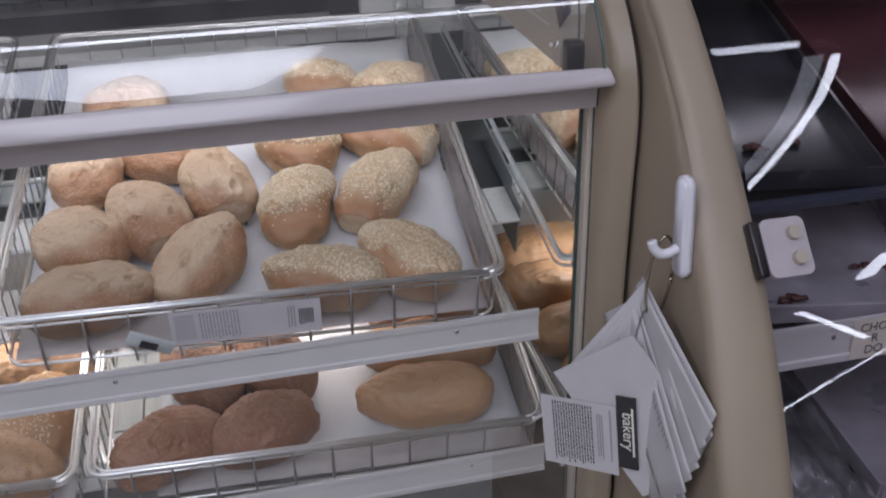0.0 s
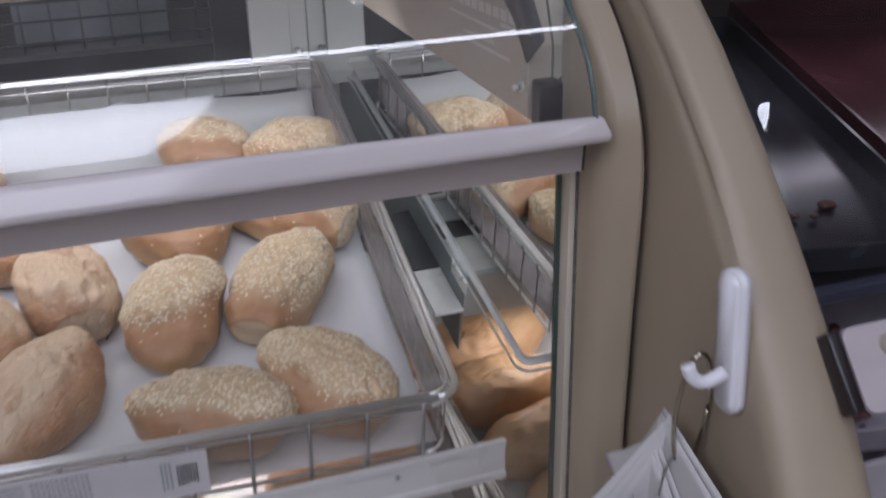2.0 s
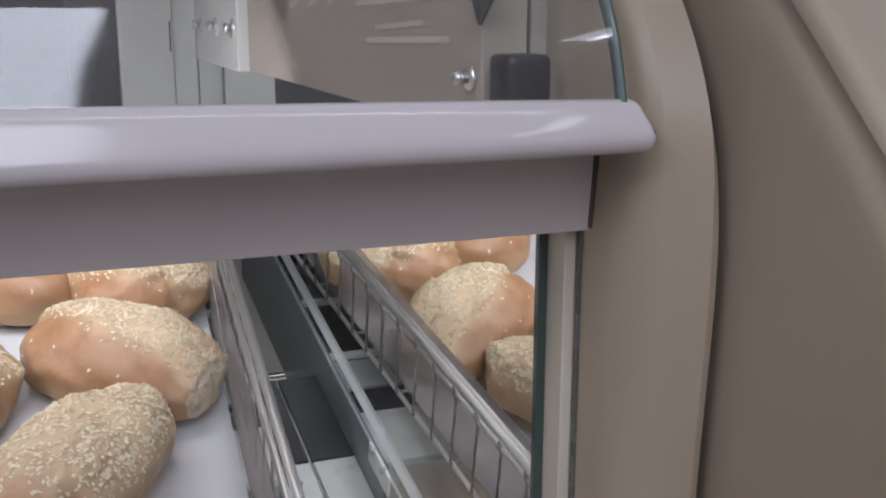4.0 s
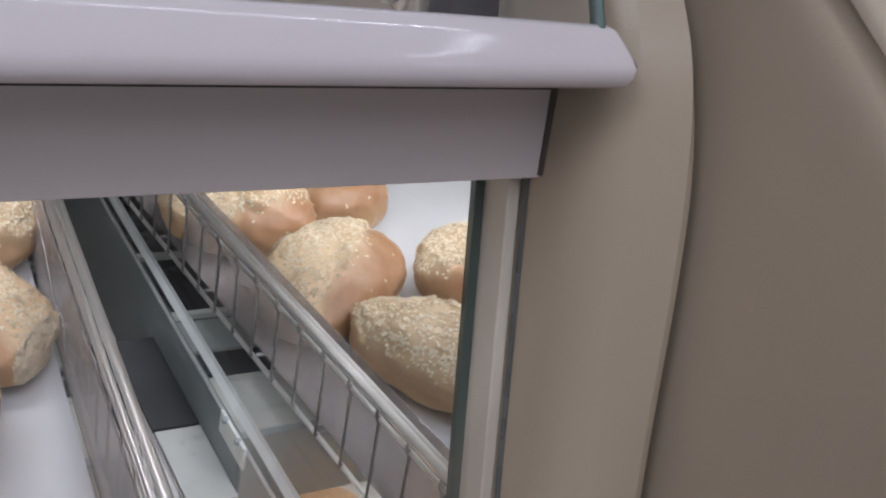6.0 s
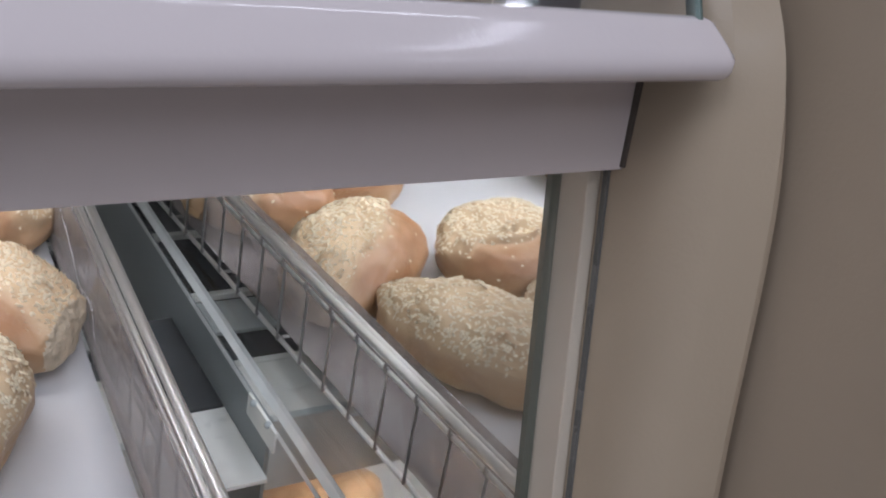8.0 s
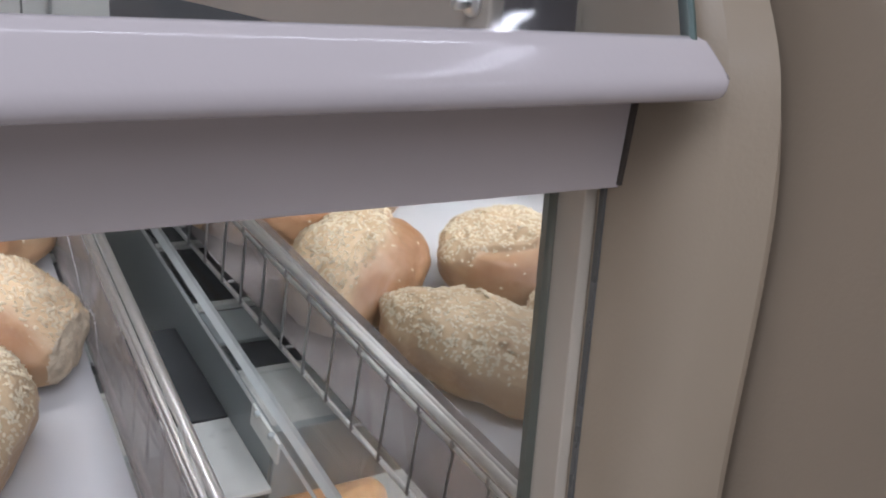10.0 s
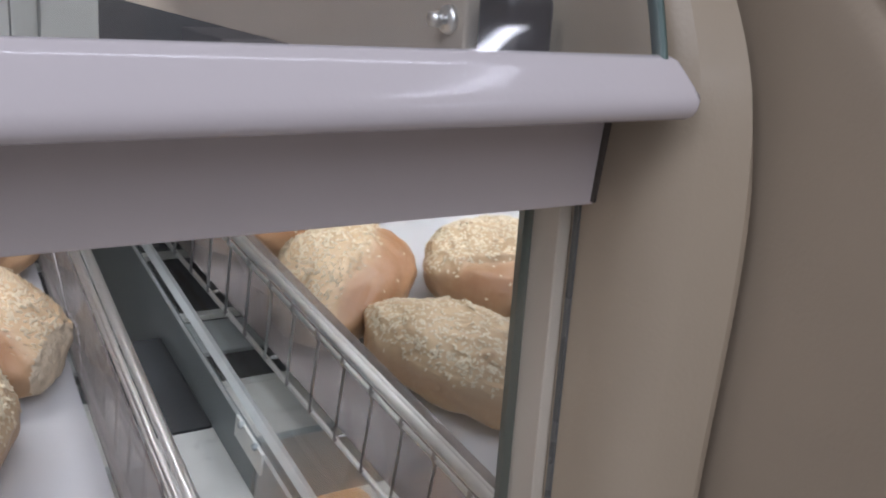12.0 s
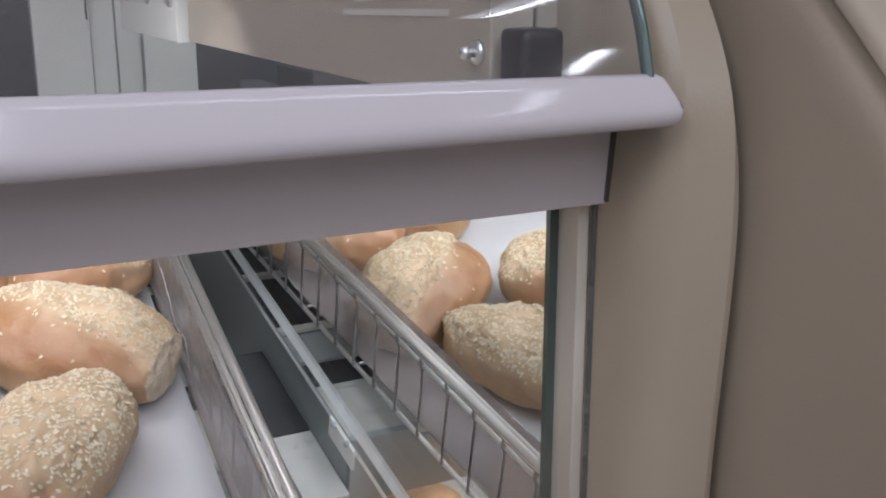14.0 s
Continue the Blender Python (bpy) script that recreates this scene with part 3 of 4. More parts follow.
    gate.operation = "MULTIPLY"
    L(wm.outputs["Result"], gate.inputs[0])
    L(big.outputs["Fac"], gate.inputs[1])
    bn3 = N("ShaderNodeBump")
    bn3.inputs["Strength"].default_value, bn3.inputs["Distance"].default_value = wrinkle, 0.0016
    L(gate.outputs[0], bn3.inputs["Height"])
    bn2 = N("ShaderNodeBump")
    bn2.inputs["Strength"].default_value, bn2.inputs["Distance"].default_value = 0.4, 0.004
    L(big.outputs["Fac"], bn2.inputs["Height"])
    L(bn.outputs["Normal"], bn3.inputs["Normal"])
    L(bn3.outputs["Normal"], bn2.inputs["Normal"])
    L(bn2.outputs["Normal"], b.inputs["Normal"])
    return m


M_PLAIN = crust("plain_roll_crust", (0.59, 0.43, 0.285), (0.36, 0.182, 0.092), (0.40, 0.25, 0.142), (0.68, 0.53, 0.385), 0.45, 0.7, 0.5)
M_SES = crust("sesame_roll_crust", (0.60, 0.435, 0.265), (0.36, 0.178, 0.086), (0.52, 0.35, 0.185), (0.62, 0.48, 0.32), 0.20, 0.14)
M_BROWN = crust("brown_roll_crust", (0.33, 0.170, 0.098), (0.28, 0.128, 0.066), (0.36, 0.19, 0.11), (0.46, 0.31, 0.22), 0.75, 0.55, 0.9)
M_LONG = crust("long_roll_crust", (0.46, 0.275, 0.145), (0.38, 0.200, 0.095), (0.46, 0.30, 0.165), (0.54, 0.37, 0.22), 0.3, 0.06)
M_CRUMB = material("pale_torn_crumb", (0.70, 0.58, 0.42), 0.85, grain=0.30, scale=160, bump=0.9, bump_scale=380)
M_SEED = material("sesame_seed", (0.81, 0.69, 0.49), 0.45, grain=0.2, scale=300)
M_POPPY = material("poppy_seed", (0.03, 0.028, 0.03), 0.5)


def bread_shape(rnd, l, w, h, taper, flap, fold, dents, flat, kiss=(), pinch=0.0, reach=0.0):
    """Returns a function from (azimuth, height -1..1) to a point of the loaf and how far it lies on the folded-over top."""
    ph = [rnd.uniform(0, 6.28) for _ in range(8)]
    lean, egg = rnd.uniform(-0.06, 0.06), rnd.uniform(-0.13, 0.13)
    th, reach, curl = radians(fold), reach or rnd.uniform(0.42, 0.70), rnd.uniform(0.10, 0.40)
    ct, st = math.cos(th), math.sin(th)
    pits = []
    for _ in range(dents):
        r, a = 0.75 * math.sqrt(rnd.random()), rnd.uniform(0, 6.28)
        pits.append((r * math.cos(a), r * math.sin(a), rnd.uniform(0.0030, 0.0078), rnd.uniform(0.0012, 0.0032), rnd.uniform(0, 3.14)))
    if flat:
        pits.append((-0.15, 0.25, 0.0075, 0.0050, 0.4))

    def f(a, s):
        c = max(0.0, 1 - abs(s) ** 2.2) ** (1 / 2.2)
        sq = (abs(math.cos(a)) ** 2.14 + abs(math.sin(a)) ** 2.14) ** (-1 / 2.14)
        x, y, z = math.cos(a) * c * sq, math.sin(a) * c * sq, s
        u, v = x, y
        x = math.copysign(abs(x) ** taper, x)
        k = 1 + 0.03 * math.sin(2 * a + ph[0]) + 0.025 * math.sin(3 * a + ph[1]) * c + 0.015 * math.sin(5 * a + 3 * s + ph[2])
        zz = 0.46 + 0.54 * z if z > 0 else 0.46 - 0.46 * abs(z) ** 0.6
        if flat and zz > 0.80:
            zz = 0.80 + (zz - 0.80) * 0.35
        p = Vector((x * l / 2 * k, y * w / 2 * k * (1 + egg * u), zz * h * (1 + 0.06 * math.sin(a + ph[3]) * c)))
        p.y += lean * p.x
        if pinch:
            p.y *= 1 - abs(pinch) * max(0.0, u * (1 if pinch > 0 else -1)) ** 1.6
        pale = 0.0
        for turn, share in kiss:
            dx, dy = math.cos(turn), math.sin(turn)
            far = math.hypot(dx * l / 2, dy * w / 2) * share
            over = p.x * dx + p.y * dy - far
            if over > 0:
                p.x, p.y = p.x - dx * over * 0.8, p.y - dy * over * 0.8
                pale = max(pale, min(1.0, over / 0.004))
        on, step, pit = 0.0, 0.0, 0.0
        if z > -0.15:
            side = u * st - v * ct
            edge = -(u * ct + v * st) - reach + curl * side * side + 0.04 * math.sin(6 * side + ph[4]) + 0.09 * noise.noise(Vector((u * 4, v * 4, ph[5])))
            low = min(1.0, max(0.0, (z + 0.15) / 0.42))
            on = low / (1 + math.exp(max(-30, min(30, edge / 0.07))))
            step = low / (1 + math.exp(max(-30, min(30, edge / 0.035)))) - 0.35 * low * math.exp(-(edge / 0.07) ** 2)
            for pu, pv, r, depth, turn in pits:
                dx, dy = (u - pu) * l / 2, (v - pv) * w / 2
                d = math.hypot(dx * math.cos(turn) + dy * math.sin(turn), 1.9 * (dy * math.cos(turn) - dx * math.sin(turn))) / r
                if d < 3:
                    ring = math.exp(-((d - 1.4) / 0.5) ** 2)
                    pit += depth * (0.5 * ring - math.exp(-d * d))
                    on -= 0.35 * ring if r < 0.006 else 0
        q3 = Vector((p.x, p.y, p.z))
        n = noise.noise(q3 * 38 + Vector((ph[5], ph[6], 0)))
        m2 = noise.noise(q3 * 95 + Vector((ph[6], ph[5], 3)))
        m3 = abs(noise.noise(Vector((p.x * 0.6, p.y, p.z)) * 170 + Vector((ph[7], ph[5], 7))))
        q = Vector((x, y, max(z, -0.2)))
        return p + q * (0.0030 * n + 0.0016 * m2 + step * flap + pit - on * 0.0024 * m3), max(0.0, on), pale

    return f


def roll(m, seed, l, w, h, mat, label, taper=1.0, flap=0.0022, seeds=0, seed_mat=None, cut=0, fold=90, dents=0, flat=False, kiss=(), pinch=0.0, reach=0.0):
    rnd = random.Random(seed)
    f = bread_shape(rnd, l, w, h, taper, flap, fold, dents, flat, kiss, pinch, reach)
    bm = bmesh.new()
    layer, rubbed = bm.verts.layers.float.new("flap"), bm.verts.layers.float.new("kiss")
    na, ns = (140, 84) if mat in (M_PLAIN, M_SES) else (110, 70)
    lumps = 0.0016 if mat is M_BROWN else 0.0

    def vert(a, s):
        p, on, pale = f(a, s)
        if lumps:
            p = p * (1 + (lumps * noise.noise(p * 230) + 0.7 * lumps * noise.noise(p * 420)) / max(0.02, p.length))
        q = bm.verts.new(p)
        q[layer], q[rubbed] = on, pale
        return q

    rows = []
    for j in range(1, ns):
        s = -math.cos(math.pi * j / ns)
        rows.append([vert(2 * math.pi * k / na, s) for k in range(na)])
    for a, b in zip(rows, rows[1:]):
        for k in range(na):
            bm.faces.new((a[k], a[(k + 1) % na], b[(k + 1) % na], b[k]))
    bot, top = vert(0, -1), vert(0, 1)
    for k in range(na):
        bm.faces.new((bot, rows[0][(k + 1) % na], rows[0][k]))
        bm.faces.new((top, rows[-1][k], rows[-1][(k + 1) % na]))
    mats = [mat]
    if cut:
        for v in bm.verts:
            end = max(0.0, 2 * v.co.x * cut / l)
            v.co.z *= 1 - 0.30 * end ** 1.6
            v.co.y *= 1 - 0.12 * end ** 2
        x = cut * l * 0.41
        for v in bm.verts:
            if v.co.x * cut > x * cut:
                v.co.x = x + 0.34 * (v.co.x - x) + 0.0016 * noise.noise(v.co * 150)
        mats.append(M_CRUMB)
    ob = part("bread_roll", bm, mats)
    if cut:
        for p in ob.data.polygons:
            if p.center.x * cut >= x * cut + 0.0006 * noise.noise(p.center * 200):
                p.material_index = 1
    ob.matrix_world = m
    tagged(ob, label, "bread roll")
    if seeds:
        verts, faces = [], []
        want, tries = seeds, 0
        while want and tries < seeds * 60:
            tries += 1
            a, s = rnd.uniform(0, 6.2832), rnd.uniform(0.02, 1)
            p, on, pale = f(a, s)
            if rnd.random() > on ** 2 * min(1.0, max(0.0, s - 0.12) * 2.2) * (0.35 + 1.3 * (0.5 + 0.5 * noise.noise(p * 45))) + 0.008 * s:
                continue
            if cut and p.x * cut > x * cut:
                continue
            if cut:
                end = max(0.0, 2 * p.x * cut / l)
                p = Vector((p.x, p.y * (1 - 0.12 * end ** 2), p.z * (1 - 0.30 * end ** 1.6)))
            q1, q2 = f(a + 0.05, s)[0], f(a, min(0.999, s + 0.03))[0]
            nrm = (q1 - p).cross(q2 - p)
            if nrm.length < 1e-12:
                continue
            nrm.normalize()
            if nrm.z < 0:
                nrm = -nrm
            t1 = nrm.orthogonal().normalized()
            t2 = nrm.cross(t1)
            g = rnd.uniform(0, 6.28)
            d1, d2 = t1 * math.cos(g) + t2 * math.sin(g), t2 * math.cos(g) - t1 * math.sin(g)
            d1 = (d1 + nrm * rnd.uniform(-0.35, 0.35)).normalized()
            up = d2.cross(d1)
            up = up if up.dot(nrm) > 0 else -up
            sc = rnd.uniform(0.76, 1.06) * (0.5 if seed_mat is M_POPPY else 1)
            le, wi, hi = 0.0015 * sc, 0.00092 * sc, 0.0006 * sc
            o = p + nrm * 0.0004
            i0 = len(verts)
            verts += [o - d1 * le, o + d1 * le * 0.35 + d2 * wi, o + d1 * le * 1.15, o + d1 * le * 0.35 - d2 * wi, o - d1 * le * 0.45 + d2 * wi * 0.75, o - d1 * le * 0.45 - d2 * wi * 0.75, o + up * hi + d1 * le * 0.2, o - d1 * le * 0.4 + up * hi * 0.8]
            faces += [(i0 + q[0], i0 + q[1], i0 + q[2]) for q in ((0, 7, 4), (0, 5, 7), (4, 7, 6), (4, 6, 1), (5, 6, 7), (5, 3, 6), (1, 6, 2), (3, 2, 6))]
            want -= 1
        me = bpy.data.meshes.new("sesame_seeds")
        me.from_pydata(verts, [], faces)
        me.materials.append(seed_mat or M_SEED)
        for p in me.polygons:
            p.use_smooth = True
        so = new("seeds", me)
        so.parent = ob
        tagged(so, "scattered pale sesame seeds" if not seed_mat else "scattered black poppy seeds", kind="stuff")
    return ob


def place(m, x, y, ang, lift=0.0):
    return m @ pose(x, y, -BH + 0.004 + lift, 0, 0, ang)


PLAIN = "plain oval bread roll with a floury tan crust"
for k, (x, y, a, l, w, h, fold, kiss, pinch) in enumerate([
        (-0.400, 0.258, 78, 0.110, 0.074, 0.060, 100, (), 0.0), (-0.322, 0.290, 160, 0.106, 0.080, 0.058, 95, (), 0.0),
        (-0.264, 0.220, 97, 0.132, 0.075, 0.062, 80, (188,), 0.12), (-0.331, 0.166, 116, 0.124, 0.078, 0.062, 105, (175,), 0.10),
        (-0.396, 0.140, 152, 0.108, 0.084, 0.060, 130, (), 0.0), (-0.277, 0.096, 62, 0.122, 0.080, 0.060, 150, (), 0.45),
        (-0.384, 0.055, 8, 0.128, 0.078, 0.056, 95, (), 0.15), (-0.368, 0.405, 4, 0.104, 0.078, 0.058, 60, (), 0.0)]):
    roll(place(UP, x, y + 0.004, a), 20 + k, 0.98 * l, 0.98 * w, 0.86 * h, M_PLAIN, PLAIN, 1.0, 0.0021, fold=fold - a, dents=8, kiss=[(radians(q), 0.86) for q in kiss], pinch=pinch)
SESAME = "pale bread roll topped with sesame seeds in a wire basket"
for k, (x, y, a, l, w, h, fold, cut, kiss, pinch) in enumerate([
        (-0.134, 0.420, 150, 0.094, 0.076, 0.060, 80, 0, (), 0.0), (-0.052, 0.398, 35, 0.104, 0.074, 0.060, 60, 0, (), 0.0),
        (-0.174, 0.286, 142, 0.106, 0.078, 0.060, 95, 0, (), 0.0), (-0.069, 0.298, 145, 0.134, 0.080, 0.060, 40, -1, (), 0.0),
        (-0.180, 0.174, 78, 0.124, 0.078, 0.056, 100, 0, (-90,), 0.0), (-0.097, 0.190, 62, 0.138, 0.075, 0.055, 60, 0, (180,), 0.0),
        (-0.164, 0.054, 168, 0.120, 0.074, 0.056, 70, 0, (), 0.0), (-0.082, 0.068, 136, 0.114, 0.078, 0.057, 55, 0, (), 0.12)]):
    roll(place(UP, x, y + 0.001, a), 40 + k, 0.98 * l, 0.98 * w, 0.82 * h, M_SES, SESAME if not cut else "sesame roll with one torn pale end in a wire basket", 1.0, 0.0034, 1250, None, cut, fold=fold - a, dents=2, flat=k == 2, kiss=[(radians(q), 0.88) for q in kiss], pinch=pinch, reach=(0, 0, 0, 0.34, 0.5, 0.55, 0.55, 0.60)[k])
BROWN = "dark brown wholemeal roll in the lower basket"
for k, (x, y, a, l, w) in enumerate([(-0.388, 0.050, 24, 0.118, 0.078), (-0.289, 0.058, 25, 0.116, 0.080), (-0.350, 0.150, 120, 0.118, 0.078), (-0.270, 0.152, 125, 0.118, 0.078), (-0.35, 0.25, 100, 0.115, 0.078)]):
    roll(place(LOW, x, y, a), 60 + k, l, w, 0.060, M_BROWN, BROWN, 1.0, 0.0006, dents=9)
for k, (x, y, a) in enumerate([(-0.112, 0.078, 175), (-0.100, 0.150, 178), (-0.080, 0.222, 3), (-0.085, 0.295, 176)]):
    roll(place(LOW, x, y, a), 70 + k, 0.154, 0.074, 0.060, M_LONG, "smooth golden long roll on white paper", 0.92, 0.0, dents=3, pinch=0.2)
for k, (x, y, a) in enumerate([(-0.075, 0.055, 150), (-0.045, 0.110, 95), (-0.060, 0.190, 160), (-0.15, 0.19, 20)]):
    roll(place(LOW_LEFT, x, y, a), 80 + k, 0.118, 0.080, 0.060, M_LONG, "golden roll with dark seeds in the lower basket", 1.0, 0.001, 300, M_POPPY if k in (0, 2) else None)

# ---- neighbouring case ----
side = thing("end_panel", pose(0, 0, Z), "beige moulded end panel of the neighbouring case", "panel")
PANEL_Y = [(-1.1, -0.305), (-0.6, -0.303), (-0.45, -0.290), (-0.33, -0.262), (-0.236, -0.2269), (-0.16, -0.188), (-0.096, -0.148), (-0.05, -0.110), (-0.006, -0.0708), (0.03, -0.033), (0.062, 0.001), (0.10, 0.06), (0.13, 0.125), (0.15, 0.20), (0.165, 0.30)]
rings = []
for k in range(46):
    z = -1.14 + 1.305 * (k / 45) ** 0.8
    yf = at(PANEL_Y, z)
    xs = lambda y: 0.0345 - 0.10 * min(y, 0) ** 2 / (0.05 + abs(min(y, 0)))
    rings.append([(0.0350, 0.82, z), (0.0345, max(yf + 0.060, 0.012), z), (xs(yf + 0.042), yf + 0.042, z), (xs(yf + 0.029), yf + 0.029, z), (xs(yf + 0.02), yf + 0.020, z), (xs(yf + 0.012) + 0.0010, yf + 0.012, z), (xs(yf + 0.006) + 0.0045, yf + 0.006, z), (0.034, yf + 0.0035, z), (0.045, yf + 0.001, z), (0.060, yf, z), (0.070, yf + 0.004, z), (0.074, yf + 0.014, z), (0.074, 0.82, z)])
part("panel_body", loft(bmesh.new(), rings), M_BEIGE_NEXT, side)
rings = []
for k in range(60):
    z = -1.13 + 1.252 * (k / 59) ** 0.7
    y0 = sum(post_front(z)) + 0.0078
    rings.append([(0.0299, y0 - 0.002, z), (0.0338, y0 + 0.001, z), (0.0338, y0 + 0.010, z), (0.0300, y0 + 0.010, z)])
part("seam_gasket", loft(bmesh.new(), rings), M_SEAM, side, "dark rubber bead in the seam between the cases")

# ---- steel under the glass shelf ----
SHELF = pose(-0.0275, 0.1814, Z - 0.2581, PITCH, 0, 0)
sup = thing("shelf_support", SHELF, "grey steel support frame under the glass shelf", "shelf support")
M_SUP = material("grey_steel_plate", (0.56, 0.60, 0.60), 0.32, 0.1, grain=0.25, scale=18)
M_PALE = material("pale_steel_top", (0.93, 0.92, 0.87), 0.30, 0.0, grain=0.22, scale=30)
part("side_plate", boxb(-0.0040, -0.0018, 0.128, 0.575, -0.090, -0.0012), material("dark_grey_side_plate", (0.26, 0.285, 0.285), 0.35, grain=0.2, scale=20), sup, "dark grey side plate", smooth=False)
part("front_beam", boxb(-1.46, -0.0045, 0.128, 0.134, -0.050, -0.0012, 0.0008), M_SUP, sup, "steel front beam", smooth=False)
part("top_plate", boxb(-1.46, -0.0045, 0.1345, 0.183, -0.0060, -0.0020), M_PALE, sup, "pale steel top plate", smooth=False)
for y in (0.184, 0.262, 0.345):
    part("crossbar", boxb(-1.46, -0.0045, y, y + 0.0055, -0.0062, -0.0020, 0.0006), M_PALE, sup, "pale crossbar", smooth=False)
part("pan", boxb(-1.46, -0.0045, 0.1900, 0.570, -0.0150, -0.0125), material("black_glossy_pan", (0.045, 0.05, 0.055), 0.16, grain=0.3), sup, "black pan below the crossbars", smooth=False)
part("pan_cover", boxb(-1.46, -0.0045, 0.226, 0.2612, -0.0090, -0.0064), M_SUP, sup, "grey cover strip", smooth=False)
# dark sheet added to keep the gap by the mirror dark
part("gap_fill", boxb(-0.0016, 0.0262, 0.190, 0.290, -0.037, -0.034), material("dark_slate_fill", (0.09, 0.095, 0.10), 0.18, grain=0.4, scale=25), sup, "added dark sheet filling the gap between shelf and mirror", smooth=False)
part("gap_lip", boxb(-0.0016, 0.0262, 0.120, 0.188, -0.037, -0.034, 0.0006), M_PALE, sup, "pale steel lip between shelf and mirror", smooth=False)

clip = thing("shelf_clip", SHELF, "small pale metal clip on the shelf edge", "clip")
clip_body = part("clip_body", boxb(0.0003, 0.0022, 0.112, 0.150, -0.010, 0.004, 0.0008), M_PALE, clip)
for y in (0.121, 0.141):
    bm = bmesh.new()
    bmesh.ops.create_uvsphere(bm, u_segments=10, v_segments=6, radius=0.0022, matrix=Matrix.Translation((0.0024, y, 0.003)))
    part("rivet", bm, M_SUP, clip_body)


# ---- fittings at the end wall ----
def disc(bm, m, r, h, n=20):
    bmesh.ops.create_cone(bm, cap_ends=True, segments=n, radius1=r, radius2=r * 0.9, depth=h, matrix=m)
    return bm


def knob(x, y, z, r, label):
    t = thing("bolt", pose(x, y, Z + z, 0, -90, 0), label, "bolt")
    part("washer", disc(bmesh.new(), pose(0, 0, 0.0008), r * 1.5, 0.0016), M_CHROME, t)
    part("stem", disc(bmesh.new(), pose(0, 0, 0.003), r * 0.55, 0.005), M_STEEL, t)
    part("head", disc(bmesh.new(), pose(0, 0, 0.0050), r * 0.8, 0.0026), M_CHROME, t, "domed chrome head")
    return t


knob(-0.0166, 0.0700, 0.0140, 0.0028, "chrome bolt on the beige end lining")
for y in (0.462, 0.530, 0.600):
    knob(-0.0226, y, 0.022, 0.0045, "chrome knob on the white hinge plate")
for x in (-0.0150,):
    t = thing("bolt", pose(x, 0.781, Z - 0.124, 90, 0, 0), "chrome bolt at the foot of the rear door", "bolt")
    part("stem", disc(bmesh.new(), pose(0, 0, 0.006), 0.003, 0.012), M_STEEL, t)
    part("head", disc(bmesh.new(), pose(0, 0, 0.014), 0.005, 0.006), M_CHROME, t)
part("door_slot", boxb(-0.0262, -0.0250, 0.7745, 0.7762, -0.005, 0.022), M_BLACK, case, "thin black slot", smooth=False)

latch = thing("latch", pose(-0.0165, 0.043, Z), "dark rounded plastic latch behind the curved glass", "latch")
part("latch_body", boxb(0, 0.0155, 0, 0.015, -0.006, 0.0225, 0.003, 3), M_BLACK, latch)
part("latch_base", boxb(-0.001, 0.0205, -0.001, 0.019, -0.010, -0.0062, 0.001), M_PALE, latch, "pale metal base")
part("gasket_strip", loft(bmesh.new(), [[(-0.0180, y + 0.012, z - 0.007), (-0.0167, y + 0.012, z - 0.007), (-0.0167, y + 0.036, z - 0.026), (-0.0180, y + 0.036, z - 0.026)] for y, z in smooth_line([(0.026, 0.057), (0.034, 0.067), (0.05, 0.082), (0.09, 0.100), (0.15, 0.116)], 18)]), material("dark_grey_gasket", (0.085, 0.078, 0.085), 0.45, grain=0.3), case, "dark curved gasket strip")

# maker's mark on the lining, as plain shapes
mark = thing("maker_mark", pose(-0.0168, 0, Z), "pale printed maker's mark on the beige lining", "printed mark")
M_PALE_INK = material("pale_grey_print", (0.60, 0.56, 0.51), 0.6)


def flat_bar(y0, y1, z0, z1, slant=0.0, bow=0.0, n=8):
    """A thin printed stroke on a wall of constant x."""
    bm = bmesh.new()
    a, b = [], []
    for k in range(n + 1):
        u = k / n
        y, z = y0 + (y1 - y0) * u, bow * math.sin(math.pi * 2 * u) + slant * u
        th = 1 if not bow else math.sin(math.pi * min(1, 0.15 + u * 0.85))
        a.append(bm.verts.new((0, y, z0 + z)))
        b.append(bm.verts.new((0, y, z0 + z + (z1 - z0) * max(0.15, th))))
    for k in range(n):
        bm.faces.new((a[k], a[k + 1], b[k + 1], b[k]))
    return bm


for k, (y, z, s) in enumerate(((0.325, 0.0350, 1.0), (0.283, 0.0360, 0.8), (0.246, 0.0370, 0.6))):
    part("stroke", flat_bar(y, y - 0.075 * s, z, z + 0.006 * s, 0.019 * s, -0.0025 * s), M_PALE_INK, mark, smooth=False)
for k in range(10):
    y = 0.182 - 0.0128 * k
    part("stroke", flat_bar(y, y - 0.0100, 0.0455 + 0.0005 * k, 0.0525 + 0.0005 * k), M_PALE_INK, mark, smooth=False)
for y0, y1, z, h in ((0.105, 0.052, 0.0435, 0.003), (0.20, 0.090, 0.0365, 0.0022), (0.172, 0.115, 0.0270, 0.0020), (0.184, 0.090, 0.0215, 0.0024)):
    part("stroke", flat_bar(y0, y1, z, z + h, 0.003), M_PALE_INK, mark, smooth=False)

# ---- label strip on the basket's front ----
M_LABEL = material("greyed_label_paper", (0.60, 0.57, 0.58), 0.6, grain=0.08, scale=40)
LAB = thing("basket_label", UP @ pose(-0.3060, -0.0040, -0.0060, 1.5, 0, 0), "white paper ingredient label with a barcode on basket wires", "label")
part("sheet", boxb(0.0, 0.134, -0.0006, 0.0, -0.040, 0.0), M_LABEL, LAB, smooth=False)
rl = random.Random(5)


